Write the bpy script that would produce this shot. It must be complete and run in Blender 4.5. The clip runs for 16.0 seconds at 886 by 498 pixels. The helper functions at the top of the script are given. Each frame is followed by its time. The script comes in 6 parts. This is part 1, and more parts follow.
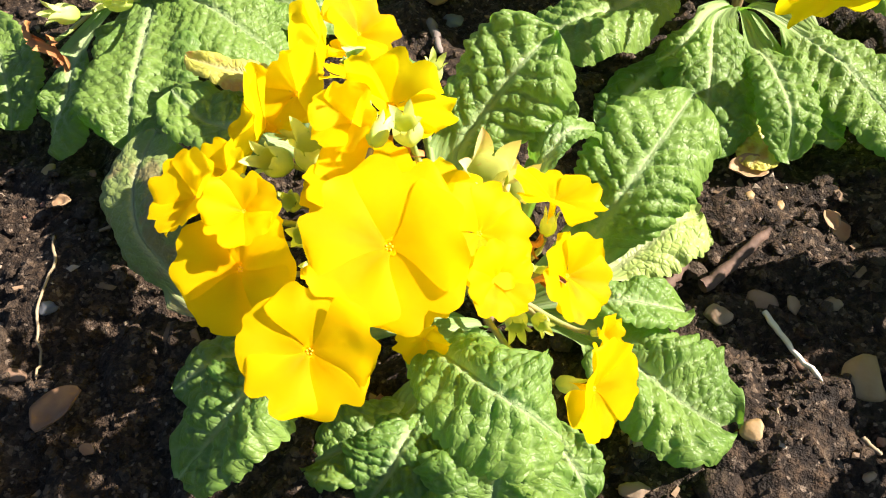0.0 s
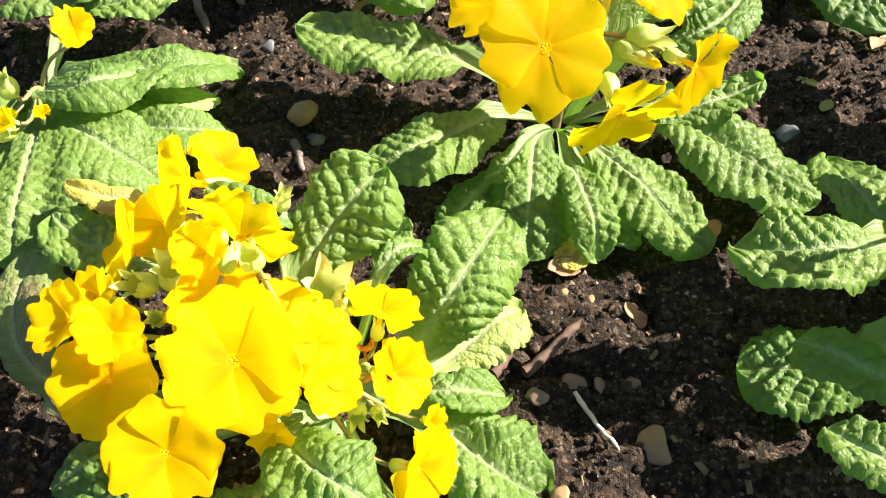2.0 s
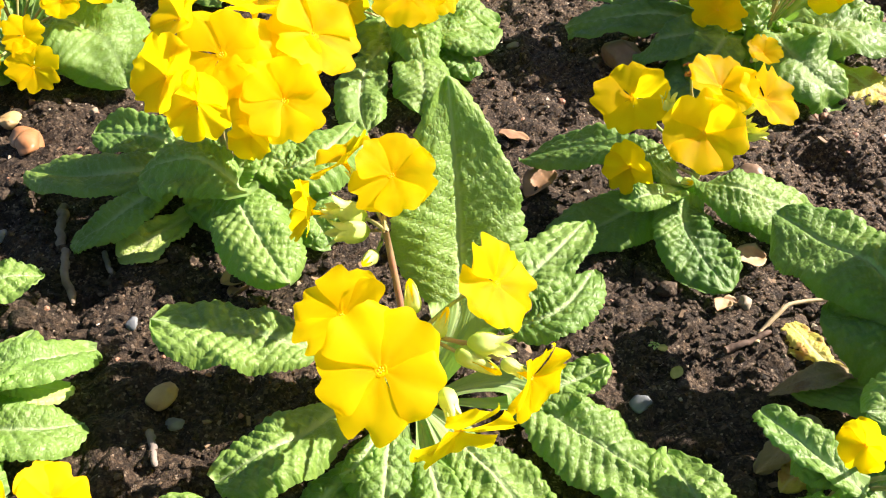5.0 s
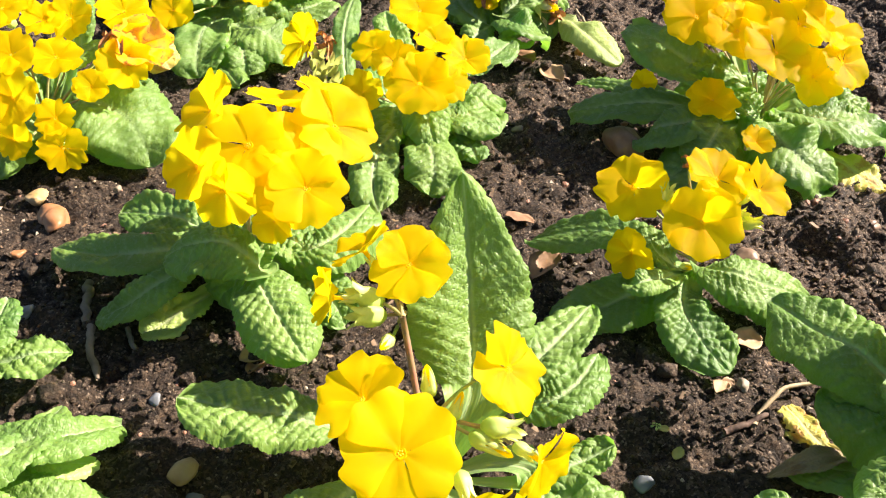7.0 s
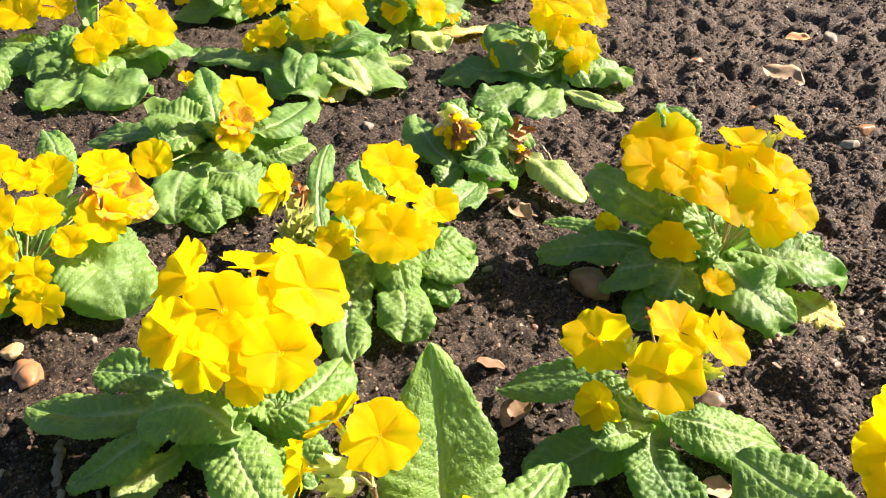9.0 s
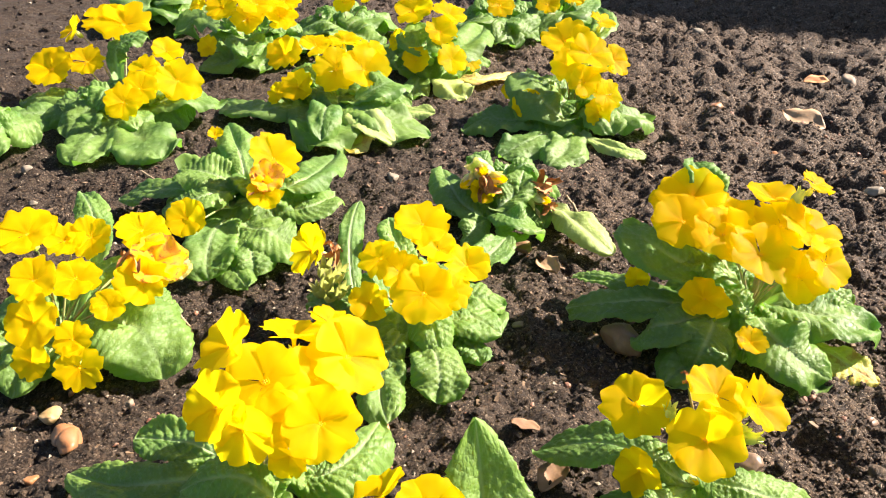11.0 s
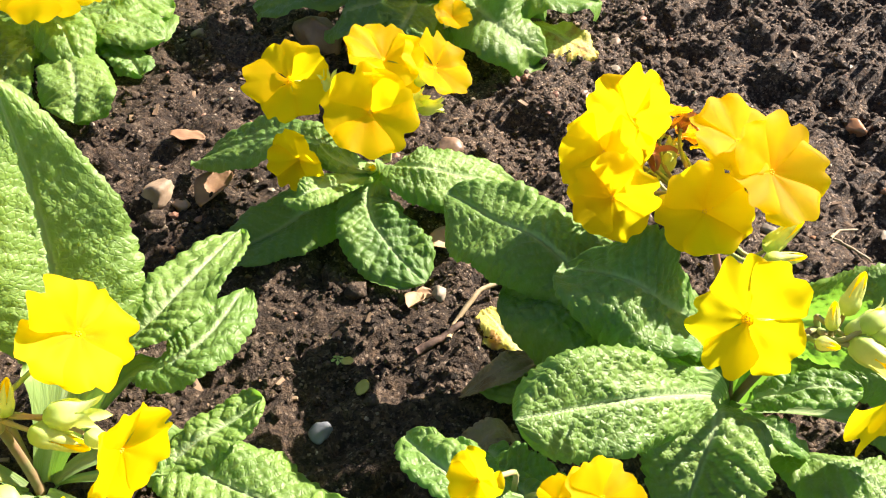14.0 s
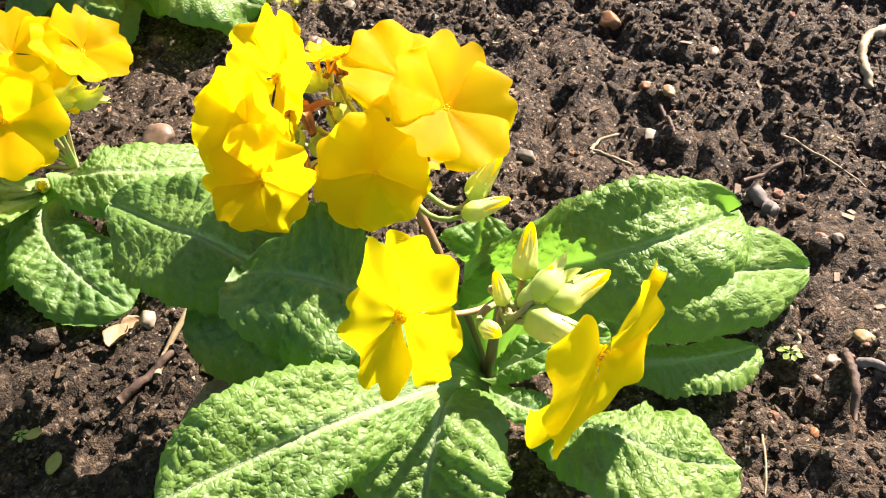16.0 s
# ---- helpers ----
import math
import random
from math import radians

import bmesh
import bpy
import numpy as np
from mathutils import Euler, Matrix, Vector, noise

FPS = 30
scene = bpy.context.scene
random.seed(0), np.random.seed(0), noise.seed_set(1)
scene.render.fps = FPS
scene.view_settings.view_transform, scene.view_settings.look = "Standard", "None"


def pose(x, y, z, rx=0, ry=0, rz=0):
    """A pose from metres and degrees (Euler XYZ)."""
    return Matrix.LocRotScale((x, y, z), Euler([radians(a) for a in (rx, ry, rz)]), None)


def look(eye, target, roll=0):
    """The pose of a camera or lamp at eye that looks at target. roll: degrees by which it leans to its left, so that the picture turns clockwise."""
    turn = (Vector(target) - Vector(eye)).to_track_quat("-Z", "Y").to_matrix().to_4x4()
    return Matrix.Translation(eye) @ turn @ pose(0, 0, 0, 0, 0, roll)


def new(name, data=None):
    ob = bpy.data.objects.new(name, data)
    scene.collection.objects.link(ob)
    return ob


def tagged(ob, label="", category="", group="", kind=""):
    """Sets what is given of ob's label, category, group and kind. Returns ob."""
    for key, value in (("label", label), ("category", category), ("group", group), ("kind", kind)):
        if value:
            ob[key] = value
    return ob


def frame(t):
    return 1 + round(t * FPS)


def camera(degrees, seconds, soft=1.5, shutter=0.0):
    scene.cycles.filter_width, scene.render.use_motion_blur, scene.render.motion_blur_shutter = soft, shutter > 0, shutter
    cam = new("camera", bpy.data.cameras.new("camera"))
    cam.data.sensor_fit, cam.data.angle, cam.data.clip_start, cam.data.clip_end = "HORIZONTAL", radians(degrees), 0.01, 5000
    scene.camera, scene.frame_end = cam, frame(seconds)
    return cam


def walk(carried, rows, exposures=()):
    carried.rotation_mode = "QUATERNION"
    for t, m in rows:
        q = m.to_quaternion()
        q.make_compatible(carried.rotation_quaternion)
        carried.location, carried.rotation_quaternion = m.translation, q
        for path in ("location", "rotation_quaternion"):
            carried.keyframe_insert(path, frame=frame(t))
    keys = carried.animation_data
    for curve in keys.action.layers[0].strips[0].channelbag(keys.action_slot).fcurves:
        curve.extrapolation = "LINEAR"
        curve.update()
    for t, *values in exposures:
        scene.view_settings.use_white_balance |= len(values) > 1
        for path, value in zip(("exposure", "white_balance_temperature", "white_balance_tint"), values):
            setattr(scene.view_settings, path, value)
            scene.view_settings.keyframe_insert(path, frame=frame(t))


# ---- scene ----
cam = camera(56.4, 16.0, soft=1.15)
PATH = [
    (0, (0.177, 0.182, 0.231), (-0.024, 1.302, -1.414), -9.3),
    (0.5, (0.177, 0.179, 0.235), (-0.003, 1.314, -1.402), -8.1),
    (1, (0.173, 0.174, 0.241), (0.04, 1.339, -1.379), -6.0),
    (1.5, (0.181, 0.167, 0.253), (0.131, 1.373, -1.341), -3.3),
    (2, (0.2, 0.166, 0.27), (0.23, 1.425, -1.284), -1.9),
    (2.5, (0.219, 0.178, 0.284), (0.321, 1.497, -1.216), -1.2),
    (3, (0.229, 0.191, 0.294), (0.362, 1.56, -1.158), -0.8),
    (3.5, (0.233, 0.204, 0.304), (0.391, 1.623, -1.097), -0.2),
    (4, (0.236, 0.209, 0.303), (0.427, 1.657, -1.063), 0.7),
    (4.2, (0.239, 0.21, 0.305), (0.438, 1.668, -1.048), 0.9),
    (6.3, (0.232, 0.197, 0.331), (0.452, 1.755, -0.903), 1.9),
    (6.5, (0.232, 0.198, 0.333), (0.45, 1.766, -0.888), 1.9),
    (7, (0.227, 0.197, 0.339), (0.461, 1.786, -0.853), 2.2),
    (7.5, (0.229, 0.197, 0.346), (0.505, 1.806, -0.81), 2.7),
    (8, (0.233, 0.197, 0.356), (0.52, 1.843, -0.744), 2.4),
    (8.5, (0.235, 0.198, 0.368), (0.527, 1.887, -0.663), 2.0),
    (9, (0.232, 0.202, 0.374), (0.529, 1.919, -0.607), 2.0),
    (9.5, (0.228, 0.205, 0.379), (0.505, 1.948, -0.562), 1.5),
    (9.7, (0.227, 0.207, 0.381), (0.496, 1.957, -0.549), 1.4),
    (11.8, (0.215, 0.21, 0.398), (0.49, 1.969, -0.513), 0.7),
    (12, (0.216, 0.209, 0.392), (0.499, 1.952, -0.547), 0.9),
    (12.5, (0.232, 0.208, 0.37), (0.566, 1.883, -0.67), 1.8),
    (13, (0.262, 0.223, 0.337), (0.677, 1.807, -0.811), 2.9),
    (13.5, (0.293, 0.236, 0.306), (0.81, 1.705, -0.948), 4.0),
    (14, (0.327, 0.236, 0.29), (0.944, 1.603, -1.032), 3.8),
    (14.5, (0.363, 0.242, 0.275), (1.068, 1.525, -1.089), 2.9),
    (15, (0.397, 0.246, 0.265), (1.16, 1.46, -1.129), 1.3),
    (15.5, (0.412, 0.248, 0.263), (1.215, 1.422, -1.143), -0.5),
    (16, (0.418, 0.25, 0.262), (1.237, 1.404, -1.152), -1.5),
]
walk(cam, [(t, look(eye, target, roll)) for t, eye, target, roll in PATH], exposures=((0.0, 1.79), (2.0, 1.89), (3.5, 2.06), (8.0, 2.07), (16.0, 2.14)))

# ---- light ----
SUN_AZ, SUN_EL = 11.0, 38.0      # degrees: bearing from +x towards +y, and height
world = bpy.data.worlds.new("sky")
scene.world = world
world.use_nodes = True
wn = world.node_tree
sky = wn.nodes.new("ShaderNodeTexSky")
sky.sky_type, sky.sun_disc = "NISHITA", False
sky.sun_elevation, sky.sun_rotation = radians(SUN_EL), radians(90 - SUN_AZ)
wn.links.new(sky.outputs[0], wn.nodes["Background"].inputs[0])
wn.nodes["Background"].inputs[1].default_value = 0.042
sun = new("sun", bpy.data.lights.new("sun", "SUN"))
sun.data.energy, sun.data.angle, sun.data.color = 5.0, radians(0.53), (1.0, 0.87, 0.765)
to_sun = Vector((math.cos(radians(SUN_EL)) * math.cos(radians(SUN_AZ)), math.cos(radians(SUN_EL)) * math.sin(radians(SUN_AZ)), math.sin(radians(SUN_EL))))
sun.matrix_world = look(to_sun * 5, (0, 0, 0))


# ---- materials ----
def material(name):
    m = bpy.data.materials.new(name)
    m.use_nodes = True
    nt = m.node_tree
    return m, nt, nt.nodes["Principled BSDF"], nt.nodes["Material Output"]


def node(nt, kind, **inputs):
    n = nt.nodes.new(kind)
    for key, value in inputs.items():
        n.inputs[key].default_value = value
    return n


def ramp(nt, source, *stops):
    r = nt.nodes.new("ShaderNodeValToRGB")
    while len(r.color_ramp.elements) < len(stops):
        r.color_ramp.elements.new(0.5)
    for e, (at, colour) in zip(r.color_ramp.elements, stops):
        e.position, e.color = at, (*colour, 1)
    nt.links.new(source, r.inputs[0])
    return r.outputs[0]


def blend(nt, fac, a, b, how="MIX"):
    n = nt.nodes.new("ShaderNodeMix")
    n.data_type, n.blend_type = "RGBA", how
    for socket, value in ((n.inputs[0], fac), (n.inputs[6], a), (n.inputs[7], b)):
        if isinstance(value, bpy.types.NodeSocket):
            nt.links.new(value, socket)
        else:
            socket.default_value = value if isinstance(value, float) else (*value, 1)
    return n.outputs[2]


def noise_of(nt, scale, detail=4.0, kind="ShaderNodeTexNoise", where="Object"):
    tc = nt.nodes.new("ShaderNodeTexCoord")
    n = nt.nodes.new(kind)
    n.inputs["Scale"].default_value = scale
    if kind == "ShaderNodeTexNoise":
        n.inputs["Detail"].default_value = detail
    nt.links.new(tc.outputs[where], n.inputs["Vector"])
    return n.outputs[0]


def bump(nt, bsdf, height, distance, strength=0.6):
    b = nt.nodes.new("ShaderNodeBump")
    b.inputs["Strength"].default_value, b.inputs["Distance"].default_value = strength, distance
    nt.links.new(height, b.inputs["Height"])
    nt.links.new(b.outputs[0], bsdf.inputs["Normal"])
    return b.outputs[0]


def thin(nt, bsdf, out, colour, share, normal=None):
    """A thin living sheet: part of the light passes through it."""
    tr = nt.nodes.new("ShaderNodeBsdfTranslucent")
    if isinstance(colour, bpy.types.NodeSocket):
        nt.links.new(colour, tr.inputs[0])
    else:
        tr.inputs[0].default_value = (*colour, 1)
    if normal:
        nt.links.new(normal, tr.inputs[1])
    mix = nt.nodes.new("ShaderNodeMixShader")
    mix.inputs[0].default_value = share
    nt.links.new(bsdf.outputs[0], mix.inputs[1])
    nt.links.new(tr.outputs[0], mix.inputs[2])
    nt.links.new(mix.outputs[0], out.inputs[0])


def leaf_material(name, dark, light, vein, through_colour, share=0.28, spots=None):
    m, nt, bsdf, out = material(name)
    rnd = nt.nodes.new("ShaderNodeObjectInfo").outputs["Random"]
    patch = noise_of(nt, 28.0, 2.0)
    fine = noise_of(nt, 900.0, 3.0)
    tissue = blend(nt, rnd, dark, light)
    tissue = blend(nt, ramp(nt, patch, (0.35, (0, 0, 0)), (0.7, (1, 1, 1))), tissue, light)
    tissue = blend(nt, ramp(nt, fine, (0.4, (0, 0, 0)), (0.75, (0.1, 0.1, 0.1))), tissue, vein)
    if spots:
        tissue = blend(nt, ramp(nt, noise_of(nt, 90.0, 5.0), (0.52, (0, 0, 0)), (0.6, (1, 1, 1))), tissue, spots)
    at = nt.nodes.new("ShaderNodeAttribute")
    at.attribute_name = "vein"
    net = nt.nodes.new("ShaderNodeAttribute")
    net.attribute_name = "net"
    cells = node(nt, "ShaderNodeTexVoronoi", Scale=1.45, Randomness=0.9)
    cells.feature = "DISTANCE_TO_EDGE"
    nt.links.new(net.outputs["Vector"], cells.inputs["Vector"])
    small = node(nt, "ShaderNodeTexVoronoi", Scale=3.4, Randomness=1.0)
    small.feature = "DISTANCE_TO_EDGE"
    nt.links.new(net.outputs["Vector"], small.inputs["Vector"])
    pillow = ramp(nt, cells.outputs[0], (0.0, (0, 0, 0)), (0.08, (0.36, 0.36, 0.36)), (0.2, (0.76, 0.76, 0.76)), (0.42, (1, 1, 1)))
    crease = ramp(nt, small.outputs[0], (0.0, (0, 0, 0)), (0.12, (0.6, 0.6, 0.6)), (0.3, (1, 1, 1)))
    line = ramp(nt, cells.outputs[0], (0.0, (0.06, 0.06, 0.06)), (0.06, (0, 0, 0)))
    colour = blend(nt, line, tissue, vein)
    colour = blend(nt, at.outputs["Fac"], colour, vein)
    nt.links.new(colour, bsdf.inputs["Base Color"])
    bsdf.inputs["Roughness"].default_value = 0.42
    bsdf.inputs["Specular IOR Level"].default_value = 0.3
    h1 = nt.nodes.new("ShaderNodeMath")
    h1.operation = "MULTIPLY_ADD"
    nt.links.new(crease, h1.inputs[0])
    h1.inputs[1].default_value = 0.2
    nt.links.new(pillow, h1.inputs[2])
    h2 = nt.nodes.new("ShaderNodeMath")
    h2.operation = "MULTIPLY_ADD"
    nt.links.new(fine, h2.inputs[0])
    h2.inputs[1].default_value = 0.2
    nt.links.new(h1.outputs[0], h2.inputs[2])
    bump(nt, bsdf, h2.outputs[0], 0.0003, 0.8)
    thin(nt, bsdf, out, through_colour, share)
    return m


LEAF = {
    "green": leaf_material("primrose_leaf", (0.069, 0.152, 0.029), (0.147, 0.239, 0.044), (0.4, 0.52, 0.26), (0.28, 0.6, 0.05), 0.32),
    "grey": leaf_material("leaf_underside", (0.12, 0.18, 0.05), (0.18, 0.24, 0.07), (0.36, 0.4, 0.22), (0.2, 0.35, 0.05), 0.2, (0.2, 0.18, 0.075)),
    "pale": leaf_material("pale_leaf", (0.22, 0.36, 0.07), (0.36, 0.45, 0.13), (0.5, 0.55, 0.28), (0.4, 0.5, 0.1), 0.25),
    "yellow": leaf_material("yellowed_leaf", (0.45, 0.45, 0.07), (0.6, 0.52, 0.12), (0.6, 0.55, 0.25), (0.6, 0.5, 0.08), 0.3, (0.4, 0.22, 0.07)),
    "dry": leaf_material("dry_leaf", (0.13, 0.11, 0.05), (0.22, 0.17, 0.09), (0.26, 0.2, 0.12), (0.3, 0.25, 0.1), 0.15, (0.13, 0.08, 0.04)),
}


def petal_material(name="yellow_petal", faded=0.0):
    m, nt, bsdf, out = material(name)
    at = nt.nodes.new("ShaderNodeAttribute")
    at.attribute_name = "along"
    rnd = nt.nodes.new("ShaderNodeObjectInfo").outputs["Random"]
    base = ramp(nt, at.outputs["Fac"], (0.02, (0.95, 0.4, 0.0)), (0.14, (0.97, 0.5, 0.0)), (0.34, (0.99, 0.63, 0.001)), (0.56, (1.0, 0.71, 0.003)))
    base = blend(nt, rnd, base, blend(nt, 0.25, base, (0.98, 0.66, 0.001)))
    streak = noise_of(nt, 7.0, 4.0)
    base = blend(nt, ramp(nt, streak, (0.4, (0, 0, 0)), (0.75, (0.25, 0.25, 0.25))), base, (0.98, 0.64, 0.001))
    if faded:
        base = blend(nt, ramp(nt, noise_of(nt, 2.5, 4.0), (0.42, (0, 0, 0)), (0.66, (0.9, 0.9, 0.9))), base, (0.9, 0.42, 0.1))
        base = blend(nt, ramp(nt, noise_of(nt, 6.0, 4.0), (0.58, (0, 0, 0)), (0.68, (1, 1, 1))), base, (0.5, 0.17, 0.05))
    nt.links.new(base, bsdf.inputs["Base Color"])
    bsdf.inputs["Roughness"].default_value = 0.55
    bsdf.inputs["Diffuse Roughness"].default_value = 1.0
    bsdf.inputs["Specular IOR Level"].default_value = 0.08
    thin(nt, bsdf, out, (1.0, 0.86, 0.006) if not faded else (0.95, 0.5, 0.1), 0.68 - 0.34 * faded)
    # a petal is so thin that a little sunlight goes straight through
    clear = nt.nodes.new("ShaderNodeBsdfTransparent")
    clear.inputs[0].default_value = (1.0, 0.84, 0.02, 1)
    mix = nt.nodes.new("ShaderNodeMixShader")
    mix.inputs[0].default_value = 0.035
    nt.links.new(out.inputs[0].links[0].from_socket, mix.inputs[1])
    nt.links.new(clear.outputs[0], mix.inputs[2])
    nt.links.new(mix.outputs[0], out.inputs[0])
    return m


PETAL = petal_material()
OLD_PETAL = petal_material("faded_petal", 1.0)


def plain(name, a, b, scale=60.0, rough=0.7, relief=0.0008, spec=0.3, by_object=0.0):
    m, nt, bsdf, out = material(name)
    colour = blend(nt, ramp(nt, noise_of(nt, scale, 5.0), (0.35, (0, 0, 0)), (0.68, (1, 1, 1))), a, b)
    if by_object:
        rnd = nt.nodes.new("ShaderNodeObjectInfo").outputs["Random"]
        colour = blend(nt, rnd, colour, blend(nt, by_object, colour, (0.1, 0.06, 0.035)))
    nt.links.new(colour, bsdf.inputs["Base Color"])
    bsdf.inputs["Roughness"].default_value = rough
    bsdf.inputs["Specular IOR Level"].default_value = spec
    if relief:
        bump(nt, bsdf, noise_of(nt, scale * 5, 4.0), relief)
    return m


def calyx_material(name, foot, top, tip, spot):
    m, nt, bsdf, out = material(name)
    at = nt.nodes.new("ShaderNodeAttribute")
    at.attribute_name = "along"
    c = ramp(nt, at.outputs["Fac"], (0.05, foot), (0.45, top), (0.85, tip))
    c = blend(nt, ramp(nt, noise_of(nt, 9.0, 4.0), (0.45, (0, 0, 0)), (0.75, (0.6, 0.6, 0.6))), c, foot)
    c = blend(nt, ramp(nt, noise_of(nt, 26.0, 4.0), (0.6, (0, 0, 0)), (0.72, (0.6, 0.6, 0.6))), c, spot)
    nt.links.new(c, bsdf.inputs["Base Color"])
    bsdf.inputs["Roughness"].default_value = 0.5
    bsdf.inputs["Specular IOR Level"].default_value = 0.3
    thin(nt, bsdf, out, (0.75, 0.8, 0.2), 0.3)
    return m


CALYX = calyx_material("pale_green_calyx", (0.36, 0.55, 0.1), (0.66, 0.74, 0.26), (0.62, 0.72, 0.2), (0.5, 0.55, 0.15))
DULL = calyx_material("dull_calyx", (0.2, 0.24, 0.08), (0.3, 0.31, 0.13), (0.34, 0.22, 0.12), (0.25, 0.14, 0.07))
FLUSHED = calyx_material("flushed_calyx", (0.5, 0.6, 0.2), (0.78, 0.72, 0.36), (0.72, 0.42, 0.2), (0.6, 0.35, 0.16))
STALK = plain("hairy_stalk", (0.2, 0.3, 0.08), (0.36, 0.24, 0.14), 70.0, 0.6, 0.0004)
SCAPE = plain("flower_stem", (0.17, 0.16, 0.07), (0.25, 0.12, 0.08), 60.0, 0.6, 0.0005)
EYE = plain("flower_eye", (0.93, 0.6, 0.01), (0.75, 0.55, 0.04), 9.0, 0.6, 0.0)
WITHERED = plain("withered_brown", (0.5, 0.23, 0.08), (0.3, 0.12, 0.045), 110.0, 0.7, 0.0006)
GRIT = plain("grit", (0.2, 0.155, 0.11), (0.38, 0.32, 0.24), 150.0, 0.6, 0.0004)
SLATE = plain("grey_stone", (0.09, 0.1, 0.115), (0.17, 0.18, 0.19), 80.0, 0.5, 0.0004)
TWIG = plain("brown_twig", (0.055, 0.035, 0.026), (0.15, 0.095, 0.07), 90.0, 0.75, 0.001)
STRAW = plain("dry_straw", (0.24, 0.18, 0.1), (0.36, 0.29, 0.19), 90.0, 0.6, 0.0005)
DEAD = plain("dead_leaf", (0.3, 0.18, 0.1), (0.19, 0.1, 0.055), 70.0, 0.65, 0.0008, 0.3, 0.3)


def soil_material():
    m, nt, bsdf, out = material("dark_soil")
    big, mid, fine = noise_of(nt, 9.0, 4.0), noise_of(nt, 260.0, 6.0), noise_of(nt, 1500.0, 3.0)
    # low spots of the bump noise go near-black: shade of the gaps in the colour
    c = blend(nt, ramp(nt, mid, (0.36, (0, 0, 0)), (0.66, (1, 1, 1))), (0.005, 0.0036, 0.0026), (0.09, 0.063, 0.041))
    c = blend(nt, ramp(nt, big, (0.35, (0, 0, 0)), (0.7, (0.4, 0.4, 0.4))), c, (0.09, 0.065, 0.045))
    c = blend(nt, ramp(nt, fine, (0.64, (0, 0, 0)), (0.76, (0.5, 0.5, 0.5))), c, (0.2, 0.16, 0.12))
    for size, share, tint in ((420.0, 0.9, (0.16, 0.125, 0.09)), (900.0, 0.9, (0.24, 0.195, 0.15))):
        tc = nt.nodes.new("ShaderNodeTexCoord")
        vo = node(nt, "ShaderNodeTexVoronoi", Scale=size)
        nt.links.new(tc.outputs["Object"], vo.inputs["Vector"])
        pick = nt.nodes.new("ShaderNodeSeparateColor")
        nt.links.new(vo.outputs["Color"], pick.inputs[0])
        c = blend(nt, ramp(nt, pick.outputs[0], (share, (0, 0, 0)), (share + 0.1, (0.9, 0.9, 0.9))), c, tint)
        c = blend(nt, ramp(nt, pick.outputs[1], (0.55, (0, 0, 0)), (0.8, (0.7, 0.7, 0.7))), c, (0.008, 0.005, 0.0035))
    isle = nt.nodes.new("ShaderNodeNewGeometry").outputs["Random Per Island"]
    c = blend(nt, ramp(nt, isle, (0.0, (0, 0, 0)), (0.6, (0.1, 0.1, 0.1)), (0.85, (0.3, 0.3, 0.3)), (1.0, (0.6, 0.6, 0.6))), c, (0.13, 0.102, 0.076))
    # the soil colour is lighter on the open side of the bed, darker among the plants
    place = nt.nodes.new("ShaderNodeSeparateXYZ")
    tc = nt.nodes.new("ShaderNodeTexCoord")
    nt.links.new(tc.outputs["Object"], place.inputs[0])
    dry = nt.nodes.new("ShaderNodeMath")
    dry.operation = "MULTIPLY_ADD"
    nt.links.new(noise_of(nt, 6.0, 3.0), dry.inputs[0])
    dry.inputs[1].default_value = 0.5
    nt.links.new(place.outputs["X"], dry.inputs[2])
    # the lighter tint for high x, then the darker one for low x
    dried = blend(nt, 1.0, c, (1.48, 1.4, 1.33), "MULTIPLY")
    darker_tint = blend(nt, 1.0, c, (0.86, 0.82, 0.79), "MULTIPLY")
    c = blend(nt, ramp(nt, dry.outputs[0], (0.55, (0, 0, 0)), (0.85, (1, 1, 1))), darker_tint, dried)
    nt.links.new(c, bsdf.inputs["Base Color"])
    bsdf.inputs["Specular IOR Level"].default_value = 0.2
    nt.links.new(ramp(nt, mid, (0.3, (0.55, 0.55, 0.55)), (0.7, (0.95, 0.95, 0.95))), bsdf.inputs["Roughness"])
    h = nt.nodes.new("ShaderNodeMath")
    h.operation = "MULTIPLY_ADD"
    nt.links.new(fine, h.inputs[0])
    h.inputs[1].default_value = 0.4
    nt.links.new(mid, h.inputs[2])
    bump(nt, bsdf, h.outputs[0], 0.0038, 1.0)
    return m


SOIL = soil_material()


# ---- mesh helpers ----
def mesh_of(name, verts, faces, mats=(), smooth=True, **attributes):
    me = bpy.data.meshes.new(name)
    me.from_pydata([tuple(map(float, v)) for v in verts], [], faces)
    for m in mats:
        me.materials.append(m)
    me.polygons.foreach_set("use_smooth", [smooth] * len(me.polygons))
    for key, values in attributes.items():
        me.attributes.new(key, "FLOAT", "POINT").data.foreach_set("value", np.asarray(values, dtype=np.float32))
    me.update()
    return me


def grid_faces(rows, cols, start=0):
    return [(start + i * cols + j, start + i * cols + j + 1, start + (i + 1) * cols + j + 1, start + (i + 1) * cols + j) for i in range(rows - 1) for j in range(cols - 1)]


def part(name, me, parent, label="", m=None):
    ob = new(name, me)
    ob.parent = parent
    ob.matrix_basis = m or Matrix.Identity(4)
    if label:
        tagged(ob, label)
    return ob


TABLES, SPOTS = {}, {}


